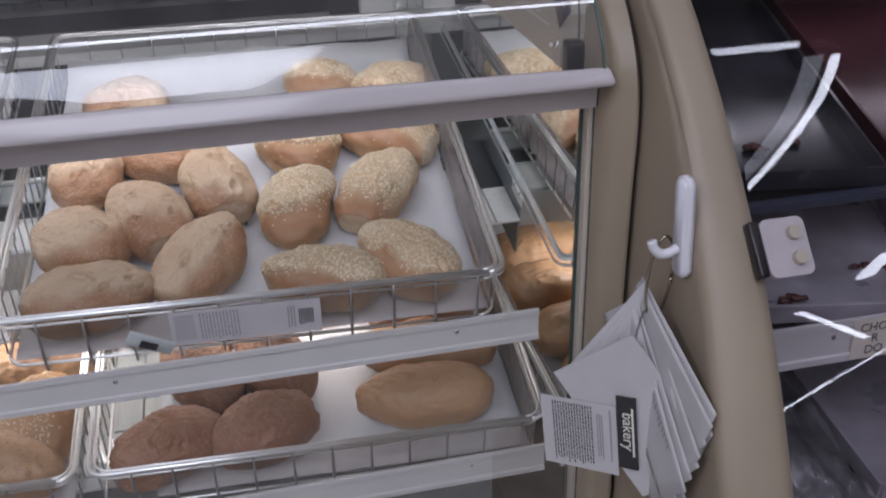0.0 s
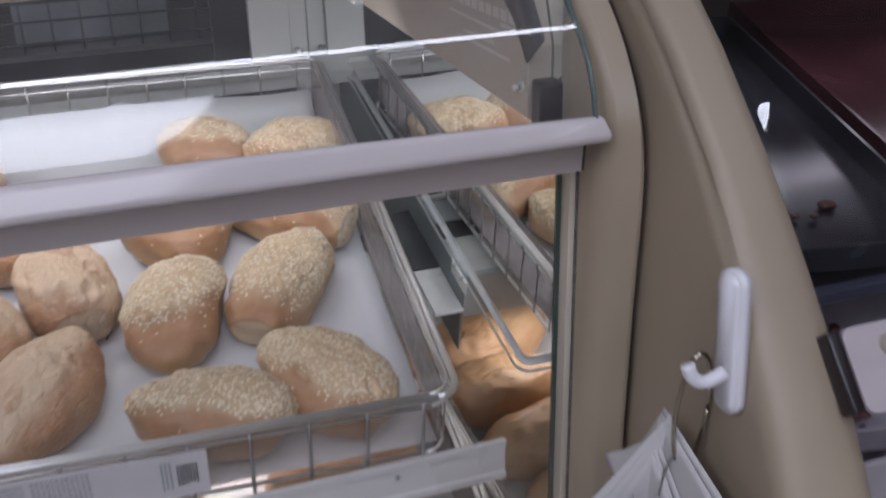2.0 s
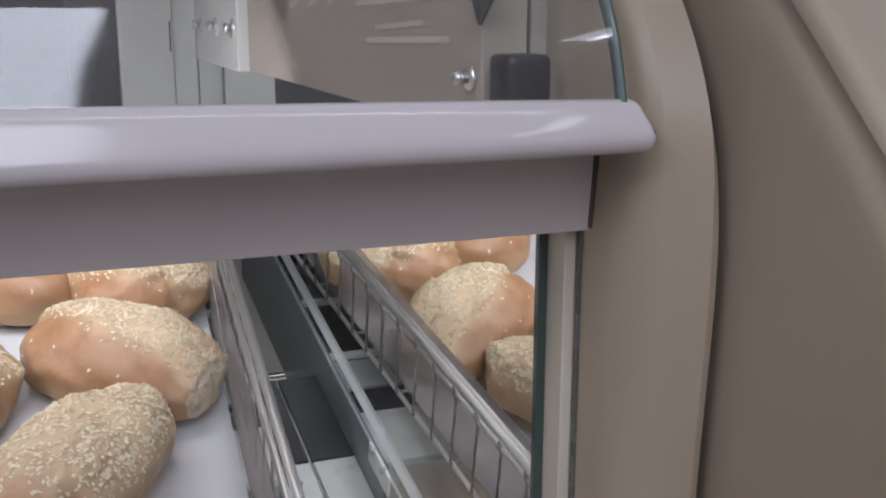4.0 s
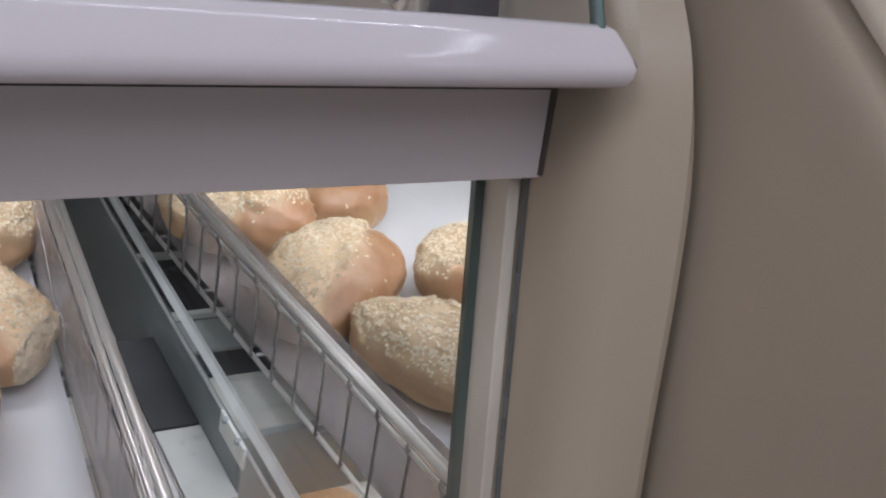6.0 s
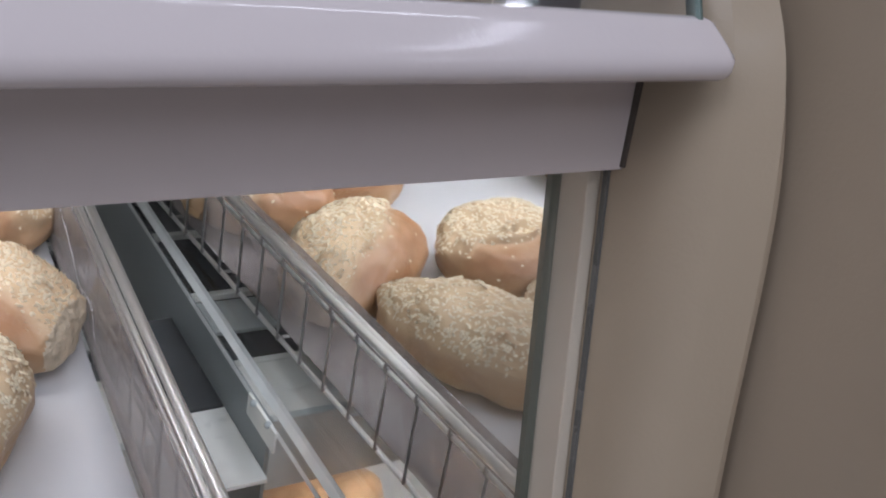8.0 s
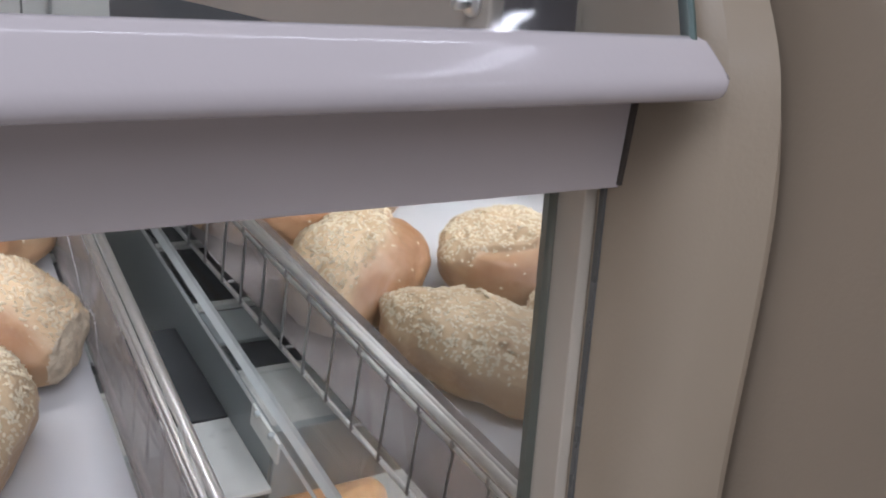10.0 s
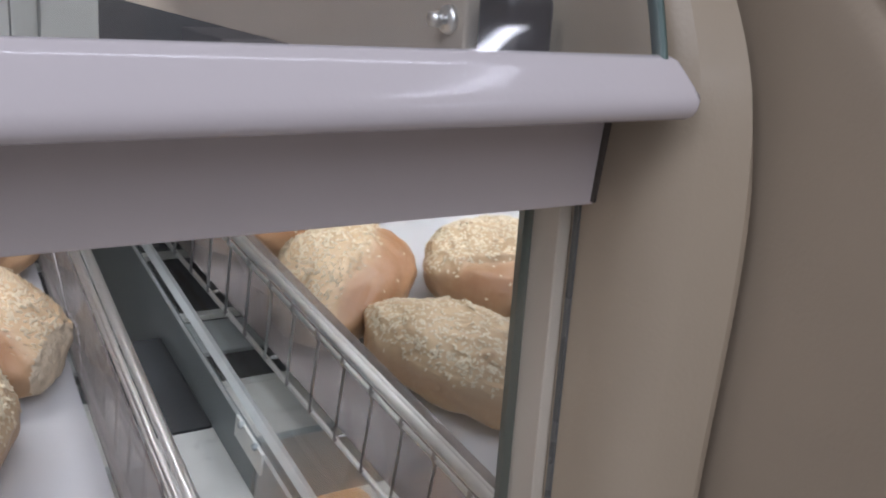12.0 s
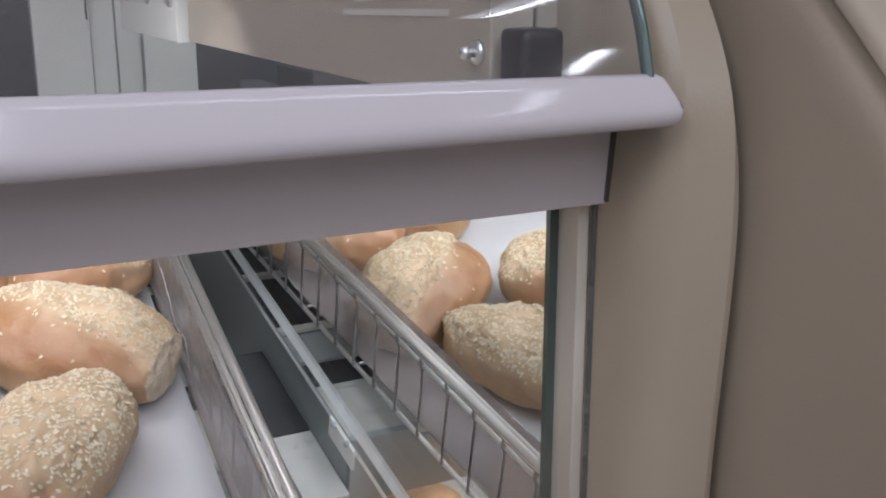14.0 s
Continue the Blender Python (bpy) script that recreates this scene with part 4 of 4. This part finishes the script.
def bars(x0, x1, z0, z1, rows, y, parent, upright=False, mat=M_GREY_INK, fill=0.5):
    """Lines of unreadable print."""
    for k in range(rows):
        if upright:
            w = (x1 - x0) / rows
            part("print_line", boxb(x0 + k * w, x0 + (k + fill) * w, y - 0.0002, y, z0 + rl.uniform(0, 0.12) * (z1 - z0), z1), mat, parent, smooth=False)
        else:
            h = (z1 - z0) / rows
            part("print_line", boxb(x0, x1 - rl.uniform(0, 0.25) * (x1 - x0), y - 0.0002, y, z0 + k * h, z0 + (k + fill) * h), mat, parent, smooth=False)




def small_print(x0, x1, z0, z1, cols, y, parent):
    """Upright columns of tiny unreadable words."""
    bm = bmesh.new()
    w = (x1 - x0) / cols
    for c in range(cols):
        z = z1
        end = z0 + rl.uniform(0, 0.10) * (z1 - z0)
        while z > end:
            n = rl.uniform(0.0012, 0.0046)
            q = [(x0 + c * w, z), (x0 + (c + 0.5) * w, z), (x0 + (c + 0.5) * w, max(end, z - n)), (x0 + c * w, max(end, z - n))]
            bm.faces.new([bm.verts.new((px, y, pz)) for px, pz in q])
            z -= n + 0.0009
    part("small_print", bm, M_GREY_INK if parent is LAB else M_INK, parent, "dense dark small print", smooth=False)


small_print(0.026, 0.062, -0.037, -0.003, 12, -0.0008, LAB)
small_print(0.004, 0.022, -0.036, -0.004, 12, -0.0008, LAB)
bars(0.104, 0.112, -0.034, -0.006, 3, -0.0008, LAB, True)
bars(0.114, 0.128, -0.030, -0.010, 7, -0.0008, LAB, True, M_INK, 0.55)
lc = thing("label_clip", UP @ pose(-0.338, -0.0050, -0.016, 0, 28, 0), "grey metal clip holding a basket label", "clip")
jaw = part("jaw", boxb(0.0, 0.042, -0.002, 0.002, -0.020, -0.006, 0.001), M_SUP, lc)
part("spring", boxb(0.012, 0.028, -0.0045, -0.0022, -0.018, -0.010, 0.001), M_BLACK, jaw)

# ---- hook, ring and hanging cards ----
hook = thing("adhesive_hook", pose(0.0212, -0.1135, Z - 0.0755, -4, 0, 5), "white plastic adhesive hook on a beige panel", "hook")
bm = bmesh.new()
slab_round(-0.0092, 0.0092, -0.0400, 0.0400, 0.008, 0.0085, bm)
bmesh.ops.bevel(bm, geom=[e for e in bm.edges if all(v.co.z < 0.001 for v in e.verts)], offset=0.0025, segments=3, affect="EDGES")
bmesh.ops.transform(bm, matrix=Matrix(((0, 0, 1, -0.005), (1, 0, 0, 0), (0, 1, 0, 0), (0, 0, 0, 1))), verts=bm.verts)
part("plate", bm, M_HOOK, hook)
arm = [(-0.004, 0.0, -0.016), (-0.012, 0.001, -0.0195), (-0.018, 0.002, -0.019), (-0.0225, 0.003, -0.0145), (-0.0245, 0.0035, -0.0085)]
part("arm", tube(bmesh.new(), smooth_line(arm, 16), 0.0038, 12), M_HOOK, hook)

APEX = (0.0129, -0.0742, Z - 0.1394)
FAN = Matrix.Translation(APEX) @ Matrix(((0.05, 0.9987, 0, 0), (-0.9987, 0.05, 0, 0), (0, 0, 1, 0), (0, 0, 0, 1)))
TURN = Matrix.Translation(APEX) @ Matrix(((0.9022, 0.4314, 0, 0), (-0.4314, 0.9022, 0, 0), (0, 0, 1, 0), (0, 0, 0, 1)))
M_RING = material("brass_tinted_steel_ring", (0.45, 0.40, 0.33), 0.25, 1.0, grain=0.2)
ring = thing("binder_ring", Matrix.Translation((0.0150, -0.0930, Z - 0.128)) @ pose(0, 0, 0, 0, 4, -25), "worn steel binder ring hanging on a white hook", "ring")
part("loop", tube(bmesh.new(), [(0.0090 * math.cos(0.15708 * k), 0.004 * math.cos(0.15708 * k), 0.036 * math.sin(0.15708 * k)) for k in range(41)], 0.0013, 8), M_RING, ring)
pc = thing("paper_clip", TURN @ pose(-0.002, -0.0190, -0.045, 0, 0, 0), "bent wire paper clip on hanging cards", "paper clip")
part("wire", tube(bmesh.new(), smooth_line([(0.013, 0.002, 0.004), (0.011, 0.001, 0.024), (0.006, 0.0, 0.029), (0.001, 0.0, 0.022), (-0.004, 0.0, -0.010), (-0.0045, 0.0, -0.028)], 26), 0.0007, 6), M_STEEL, pc)
tip = bmesh.new()
bmesh.ops.create_uvsphere(tip, u_segments=10, v_segments=6, radius=0.0018, matrix=Matrix.Translation((-0.0045, 0, -0.030)))
part("tip", tip, M_BLACK, pc)


def card(k, m, down, across, bend=0.003, print_rows=0):
    """A limp paper card hanging by one corner, spanned by two edges in its plane."""
    t = thing("hanging_card", m, "white printed paper card hanging on a binder ring", "card", "cards on the ring")
    bm = bmesh.new()
    g = []
    for j in range(11):
        v = j / 10
        row = []
        for i in range(9):
            w = i / 8
            row.append(bm.verts.new((down[0] * v + across[0] * w, -bend * math.sin(2.4 * v + k) * (0.3 + 0.7 * w) - 0.002 * v * math.sin(k * 2.1), down[1] * v + across[1] * w + 0.003)))
        g.append(row)
    for a, b in zip(g, g[1:]):
        for i in range(8):
            bm.faces.new((a[i], a[i + 1], b[i + 1], b[i]))
    ob = part("sheet", bm, M_TAG, t)
    mod = ob.modifiers.new("thick", "SOLIDIFY")
    mod.thickness = 0.0004
    if print_rows:
        pr = bmesh.new()
        for j in range(print_rows):
            v = 0.40 + 0.38 * j / print_rows
            for w0, w1 in ((0.12, 0.12 + rl.uniform(0.05, 0.18)),):
                pt = [Vector((down[0] * q + across[0] * w, -bend * math.sin(2.4 * q + k) * (0.3 + 0.7 * w) - 0.002 * q * math.sin(k * 2.1) - 0.0008, down[1] * q + across[1] * w + 0.003)) for q, w in ((v, w0), (v + 0.02, w1), (v + 0.030, w1), (v + 0.012, w0))]
                pr.faces.new([pr.verts.new(c) for c in pt])
        part("print_lines", pr, M_GREY_INK, t, "rows of small grey print", smooth=False)
    return t


for k, (ang, ln, wd) in enumerate(((70, 0.134, 0.046), (67, 0.137, 0.048), (63, 0.137, 0.05), (60, 0.138, 0.05), (57, 0.143, 0.05), (53.5, 0.146, 0.05), (49, 0.150, 0.05), (45, 0.156, 0.052), (41, 0.162, 0.054), (38, 0.160, 0.056))):
    a = radians(ang)
    card(k, FAN @ pose(0, -0.0035 - 0.0009 * k, -0.0025 * k), (ln * math.sin(a), -ln * math.cos(a)), (-wd * math.cos(a), -wd * math.sin(a)), 0.0025 + 0.0012 * (k % 3), 13 if k in (7, 9) else 0)
for k, (ang, ln) in enumerate(((-33, 0.104), (-30, 0.108), (-26, 0.112))):
    a = radians(ang)
    card(k + 20, TURN @ pose(0, -0.006 - 0.0015 * k, -0.002 * k), (ln * math.sin(a), -ln * math.cos(a)), (0.016, -0.075), 0.002, 14 if k == 2 else 0)
FACE = Matrix.Translation((-0.004, -0.1000, Z)) @ Matrix(((0.75, 0.66, 0, 0), (-0.66, 0.75, 0, 0), (0, 0, 1, 0), (0, 0, 0, 1)))
front = thing("hanging_card", FACE @ pose(-0.064, -0.0120, -0.220, 0, -40, 0), "large white printed card clipped to the hanging cards", "card", "cards on the ring")
part("sheet", boxb(0.0, 0.084, -0.0005, 0.0, -0.130, 0.0), M_TAG, front, smooth=False)
sheet_l = thing("label_sheet", FACE @ pose(-0.074, -0.0140, -0.243, 0, -6, 0), "creased white label sheet with small print and black banner", "label")
part("sheet", boxb(0.0, 0.066, -0.0005, 0.0, -0.068, 0.0), M_TAG, sheet_l, smooth=False)
small_print(0.010, 0.046, -0.064, -0.004, 15, -0.0007, sheet_l)
bars(0.049, 0.055, -0.056, -0.010, 3, -0.0007, sheet_l, True)
bars(0.060, 0.0625, -0.058, -0.004, 1, -0.0007, sheet_l, True)
banner = part("banner", boxb(0.067, 0.0835, -0.0016, -0.0006, -0.058, 0.012), M_INK, sheet_l, "black banner with pale lettering", smooth=False)
M_CREAM = material("cream_lettering", (0.80, 0.76, 0.68), 0.6)
word = bpy.data.curves.new("lettering", "FONT")
word.body, word.size, word.align_x, word.extrude = "bakery", 0.0135, "CENTER", 0.0001
word.materials.append(M_CREAM)
wo = new("lettering", word)
wo.parent = banner
wo.matrix_basis = Matrix.Translation((0.0720, -0.0019, -0.021)) @ pose(0, 0, 0, 90, 0, 0) @ pose(0, 0, 0, 0, 0, -90)
part("print_line", boxb(0.0795, 0.0812, -0.0019, -0.0017, -0.045, 0.002), M_CREAM, banner, smooth=False)

# ---- neighbouring case: glass, clamp, shelves, pans ----
RIGHT = 1.35
nb = thing("neighbour_case", pose(0, 0, Z), "neighbouring display case with dark curved glass", "display case")
fit_z = [z for z, _ in PANEL_Y if -0.5 < z < 0.16]
bow = np.polyfit(fit_z, [at(PANEL_Y, z) + 0.012 for z in fit_z], 4)
NB_GLASS = [(float(np.polyval(bow, z)), z) for z in np.linspace(-0.47, 0.15, 60)]
g = part("front_glass", sheet(NB_GLASS, 0.0745, RIGHT), clear("neighbour_glass", (0.84, 0.80, 0.85), 1.5, 0.015), nb, "curved dark-tinted front glass")
g.visible_shadow = False
# the dark of the case's inside is painted onto its back
part("case_back", boxb(0.0745, RIGHT, 0.80, 0.82, -1.15, 0.16), M_WALL, nb, "back of the case, the interior's shade in its colour", smooth=False)
part("case_top", boxb(0.0745, RIGHT, 0.195, 0.82, 0.155, 0.17), M_BEIGE, nb, "beige top", smooth=False)
part("case_end", boxb(RIGHT, RIGHT + 0.03, -0.28, 0.82, -1.15, 0.16), M_BEIGE, nb, "beige far end", smooth=False)
part("base", boxb(0.0745, RIGHT, -0.29, 0.80, -1.15, -0.60), M_BEIGE, nb, "beige base", smooth=False)
part("light_box", boxb(0.105, RIGHT, 0.19, 0.27, 0.036, 0.058, 0.002), M_WHITE, nb, "white lamp housing under the top", smooth=False)
part("top_bar", boxb(0.0745, RIGHT, -0.040, -0.030, -0.1135, -0.1055, 0.001), material("dark_blue_bar", (0.05, 0.055, 0.085), 0.4, grain=0.2), nb, "dark shelf front bar", smooth=False)
pane = part("top_shelf", boxb(0.0745, RIGHT, -0.0295, 0.40, -0.1110, -0.1060), clear("dusky_shelf_glass", (0.6, 0.58, 0.6), 1.2, 0.08), nb, "dusky glass shelf", smooth=False)

clamp = thing("glass_clamp", Matrix.Translation((0.0850, -0.1500, Z - 0.0830)) @ pose(0, 0, 0, -42, 0, 0), "pinkish plastic clamp plate with two round bolts", "clamp")
M_CLAMP = material("pinkish_white_plastic", (0.47, 0.41, 0.43), 0.35, grain=0.1)
bm = slab_round(-0.0175, 0.0175, -0.022, 0.022, 0.003, 0.006)
bmesh.ops.transform(bm, matrix=pose(0, 0.002, 0, 90, 0, 0), verts=bm.verts)
clamp_plate = part("plate", bm, M_CLAMP, clamp, smooth=False)
for z in (0.0095, -0.0095):
    crisp(part("bolt_cap", disc(bmesh.new(), Matrix.Translation((0.007, -0.003, z)) @ pose(0, 0, 0, 90, 0, 0), 0.0056, 0.005), M_BEIGE_IN, clamp_plate, "round beige-grey bolt cap"), 30)
part("arm", boxb(-0.0255, -0.018, -0.001, 0.010, -0.020, 0.022, 0.002), M_BLACK, clamp, "black clamp arm")

M_PAN = material("worn_dark_steel_pan", (0.60, 0.56, 0.60), 0.30, 0.35, grain=0.5, scale=14, bump=0.15, bump_scale=60)


def sheet_pan(x, y, z, w, d, tilt, label, turn=0, mat=None):
    t = thing("sheet_pan", pose(x, y, Z + z, tilt, 0, turn), label, "baking pan", "baking pans")
    mat = mat or M_PAN
    part("pan_floor", boxb(0, w, 0, d, -0.0015, 0.0), mat, t, smooth=False)
    for n2, q in (("pan_wall", (0, w, -0.003, 0.0, 0, 0.018)), ("pan_wall", (0, w, d, d + 0.003, 0, 0.018)), ("pan_wall", (-0.003, 0.0, 0, d, 0, 0.018)), ("pan_wall", (w, w + 0.003, 0, d, 0, 0.018))):
        part(n2, boxb(*q), mat, t, smooth=False)
    return t


M_MAROON = material("dark_maroon_tray", (0.075, 0.026, 0.032), 0.25, 0.2, grain=0.5, scale=10)
M_BLACK_PAN = material("blackened_steel_pan", (0.040, 0.040, 0.050), 0.22, 0.3, grain=0.5, scale=20)
sheet_pan(0.089, -0.060, -0.2010, 0.190, 0.44, 10, "empty worn steel baking pan with crumbs", -12)
sheet_pan(0.290, -0.108, -0.2040, 0.34, 0.46, 10, "empty dark maroon tray beside a steel pan", -12, M_MAROON)
sheet_pan(0.210, -0.150, -0.345, 0.30, 0.50, 8, "dull steel baking pan on the lower shelf")
sheet_pan(0.560, -0.150, -0.345, 0.42, 0.50, 8, "dull steel baking pan on the lower shelf")
sheet_pan(0.100, -0.001, -0.1045, 0.150, 0.40, 8, "blackened baking pan on the upper glass shelf", -11, M_BLACK_PAN)
sheet_pan(0.266, -0.034, -0.1045, 0.34, 0.44, 8, "empty dark maroon tray on the upper glass shelf", -11, M_MAROON)
M_CRUM = material("dark_red_crumbs", (0.10, 0.035, 0.03), 0.6, grain=0.4, scale=200, bump=0.6)
rc = random.Random(9)
for (cx, cy, cz, n3, spread) in ((0.20, 0.02, -0.178, 9, 0.022), (0.245, -0.03, -0.187, 6, 0.010), (0.27, -0.035, -0.188, 5, 0.008), (0.16, -0.055, -0.194, 6, 0.014), (0.17, 0.045, -0.094, 5, 0.014), (0.205, 0.050, -0.0935, 4, 0.010), (0.12, -0.03, -0.19, 6, 0.02), (0.265, -0.07, -0.194, 7, 0.012)):
    vs = bmesh.new()
    for _ in range(n3):
        r = rc.uniform(0.0025, 0.0065)
        bmesh.ops.create_icosphere(vs, subdivisions=2, radius=r, matrix=Matrix.Translation((cx + rc.gauss(0, spread * 0.5), cy + rc.gauss(0, spread * 0.4), cz + r * 0.3)) @ Matrix.Diagonal((1, rc.uniform(0.6, 1), 0.5, 1)))
    for v in vs.verts:
        v.co += 0.0016 * noise.noise_vector(v.co * 300)
    ob = part("crumbs", vs, M_CRUM)
    ob.location.z = Z
    tagged(ob, "dark red pastry crumbs left on a pan", "crumbs", kind="stuff")

nbp = price_channel(0.100, RIGHT - 0.02, -0.1030, -0.1895, "white price channel with lettered card in the neighbouring case", (0.174,))
nbp.scale = (1, 1, 1.22)
M_CARDP = material("cream_price_card", (0.74, 0.68, 0.58), 0.6, grain=0.05)
pcard = thing("price_card", pose(0.1905, -0.1036, Z - 0.1905), "cream price card with handwritten capitals", "price card")
card_face = part("sheet", boxb(0.0, 0.075, -0.0004, 0.0, -0.038, 0.0), M_CARDP, pcard, smooth=False)
for txt, x, z in (("CHO", 0.0055, -0.0115), ("R", 0.0175, -0.0225), ("DO", 0.0125, -0.0335)):
    c = bpy.data.curves.new("lettering", "FONT")
    c.body, c.size, c.extrude = txt, 0.0115, 0.0001
    c.materials.append(M_INK)
    o = new("lettering", c)
    o.parent = card_face
    o.matrix_basis = Matrix.Translation((x, -0.0007, z)) @ pose(0, 0, 0, 90, 0, 0)
bag = bmesh.new()
bmesh.ops.create_grid(bag, x_segments=26, y_segments=26, size=0.5)
for v in bag.verts:
    d = math.hypot(v.co.x, v.co.y)
    v.co = Vector((v.co.x * 0.12, v.co.y * 0.20, 0.030 * max(0, 1 - 2.2 * d) + 0.012 * noise.noise(Vector((v.co.x * 7, v.co.y * 7, 1))) + 0.005 * noise.noise(Vector((v.co.x * 22, v.co.y * 22, 4)))))
bo = part("plastic_bag", bag, clear("cloudy_plastic_bag", (0.85, 0.8, 0.85), 2.0, 0.12, haze=0.25))
bo.matrix_world = pose(0.135, -0.105, Z - 0.318, 8, 0, 0)
bo.visible_shadow = False
tagged(bo, "crumpled clear plastic bag on the lower shelf", "plastic bag")
# shelf painted near black for the shade low in the case
part("low_shelf", boxb(0.0745, RIGHT, -0.16, 0.60, -0.366, -0.360), M_DARK, nb, "lower shelf, the interior's shade in its colour", smooth=False)

# ---- behind the bread case ----
rack = thing("wire_rack", pose(0, 1.30, Z), "dark wire rack behind the case", "rack")
M_RACK = material("dark_wire", (0.10, 0.10, 0.11), 0.4, 0.6, grain=0.2)
M_BACK = material("grey_shop_goods", (0.24, 0.24, 0.26), 0.6, grain=0.6, scale=7)
for k in range(26):
    part("wire", tube(bmesh.new(), [(-1.0 + 0.046 * k, 0, -0.215), (-1.0 + 0.046 * k, 0, -0.135)], 0.0016, 5), M_RACK, rack)
for z in (-0.135, -0.165, -0.200):
    part("wire", tube(bmesh.new(), [(-1.02, 0, z), (0.17, 0, z)], 0.0020, 5), M_RACK, rack)
for x in (-1.0, 0.15):
    part("leg", boxb(x - 0.015, x + 0.015, 0.0, 0.03, -Z, -0.226), M_RACK, rack, "dark rack leg", smooth=False)
part("rack_shelf", boxb(-1.02, 0.17, -0.01, 0.35, -0.225, -0.216), M_STEEL, rack, "steel rack shelf", smooth=False)
for x0, x1, zt, mt in ((-0.98, -0.62, -0.15, M_BACK), (-0.58, -0.40, -0.12, M_WALL), (-0.37, -0.12, -0.145, M_BACK)):
    t = thing("carton", pose(0, 1.33, Z), "dim grey carton on the rear rack", "carton")
    part("carton_body", boxb(x0, x1, 0.02, 0.20, -0.215, zt, 0.004), mt, t)
rear = thing("rear_cabinet", pose(0, 2.3, 0), "rear aisle cabinet, its dimness in the colour", "cabinet")
# near-black body puts the rear aisle's dimness into the colour
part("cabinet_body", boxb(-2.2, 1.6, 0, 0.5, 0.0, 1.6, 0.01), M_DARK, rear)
part("cabinet_top", boxb(-2.2, 1.6, -0.02, 0.5, 1.601, 1.63, 0.004), M_BACK, rear, "grey top board")

part("gasket", boxb(0.0302, 0.0342, 0.06, 0.80, -1.14, 0.0), M_SEAM, side, "dark gasket between the cases", smooth=False)
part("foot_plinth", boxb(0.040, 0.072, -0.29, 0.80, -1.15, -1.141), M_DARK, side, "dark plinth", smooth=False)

# a scorched scrap on the paper between the rolls
scrap = bmesh.new()
tube(scrap, [(0, 0, 0), (0.004, 0.002, 0.002), (0.009, 0.001, 0.001), (0.013, 0.004, 0.003)], 0.0009, 6)
so = part("scorched_scrap", scrap, M_BLACK)
so.matrix_world = UP @ pose(-0.236, 0.178, -BH + 0.006, 0, 0, 60)
tagged(so, "small scorched scrap lying on white paper", "crumb")
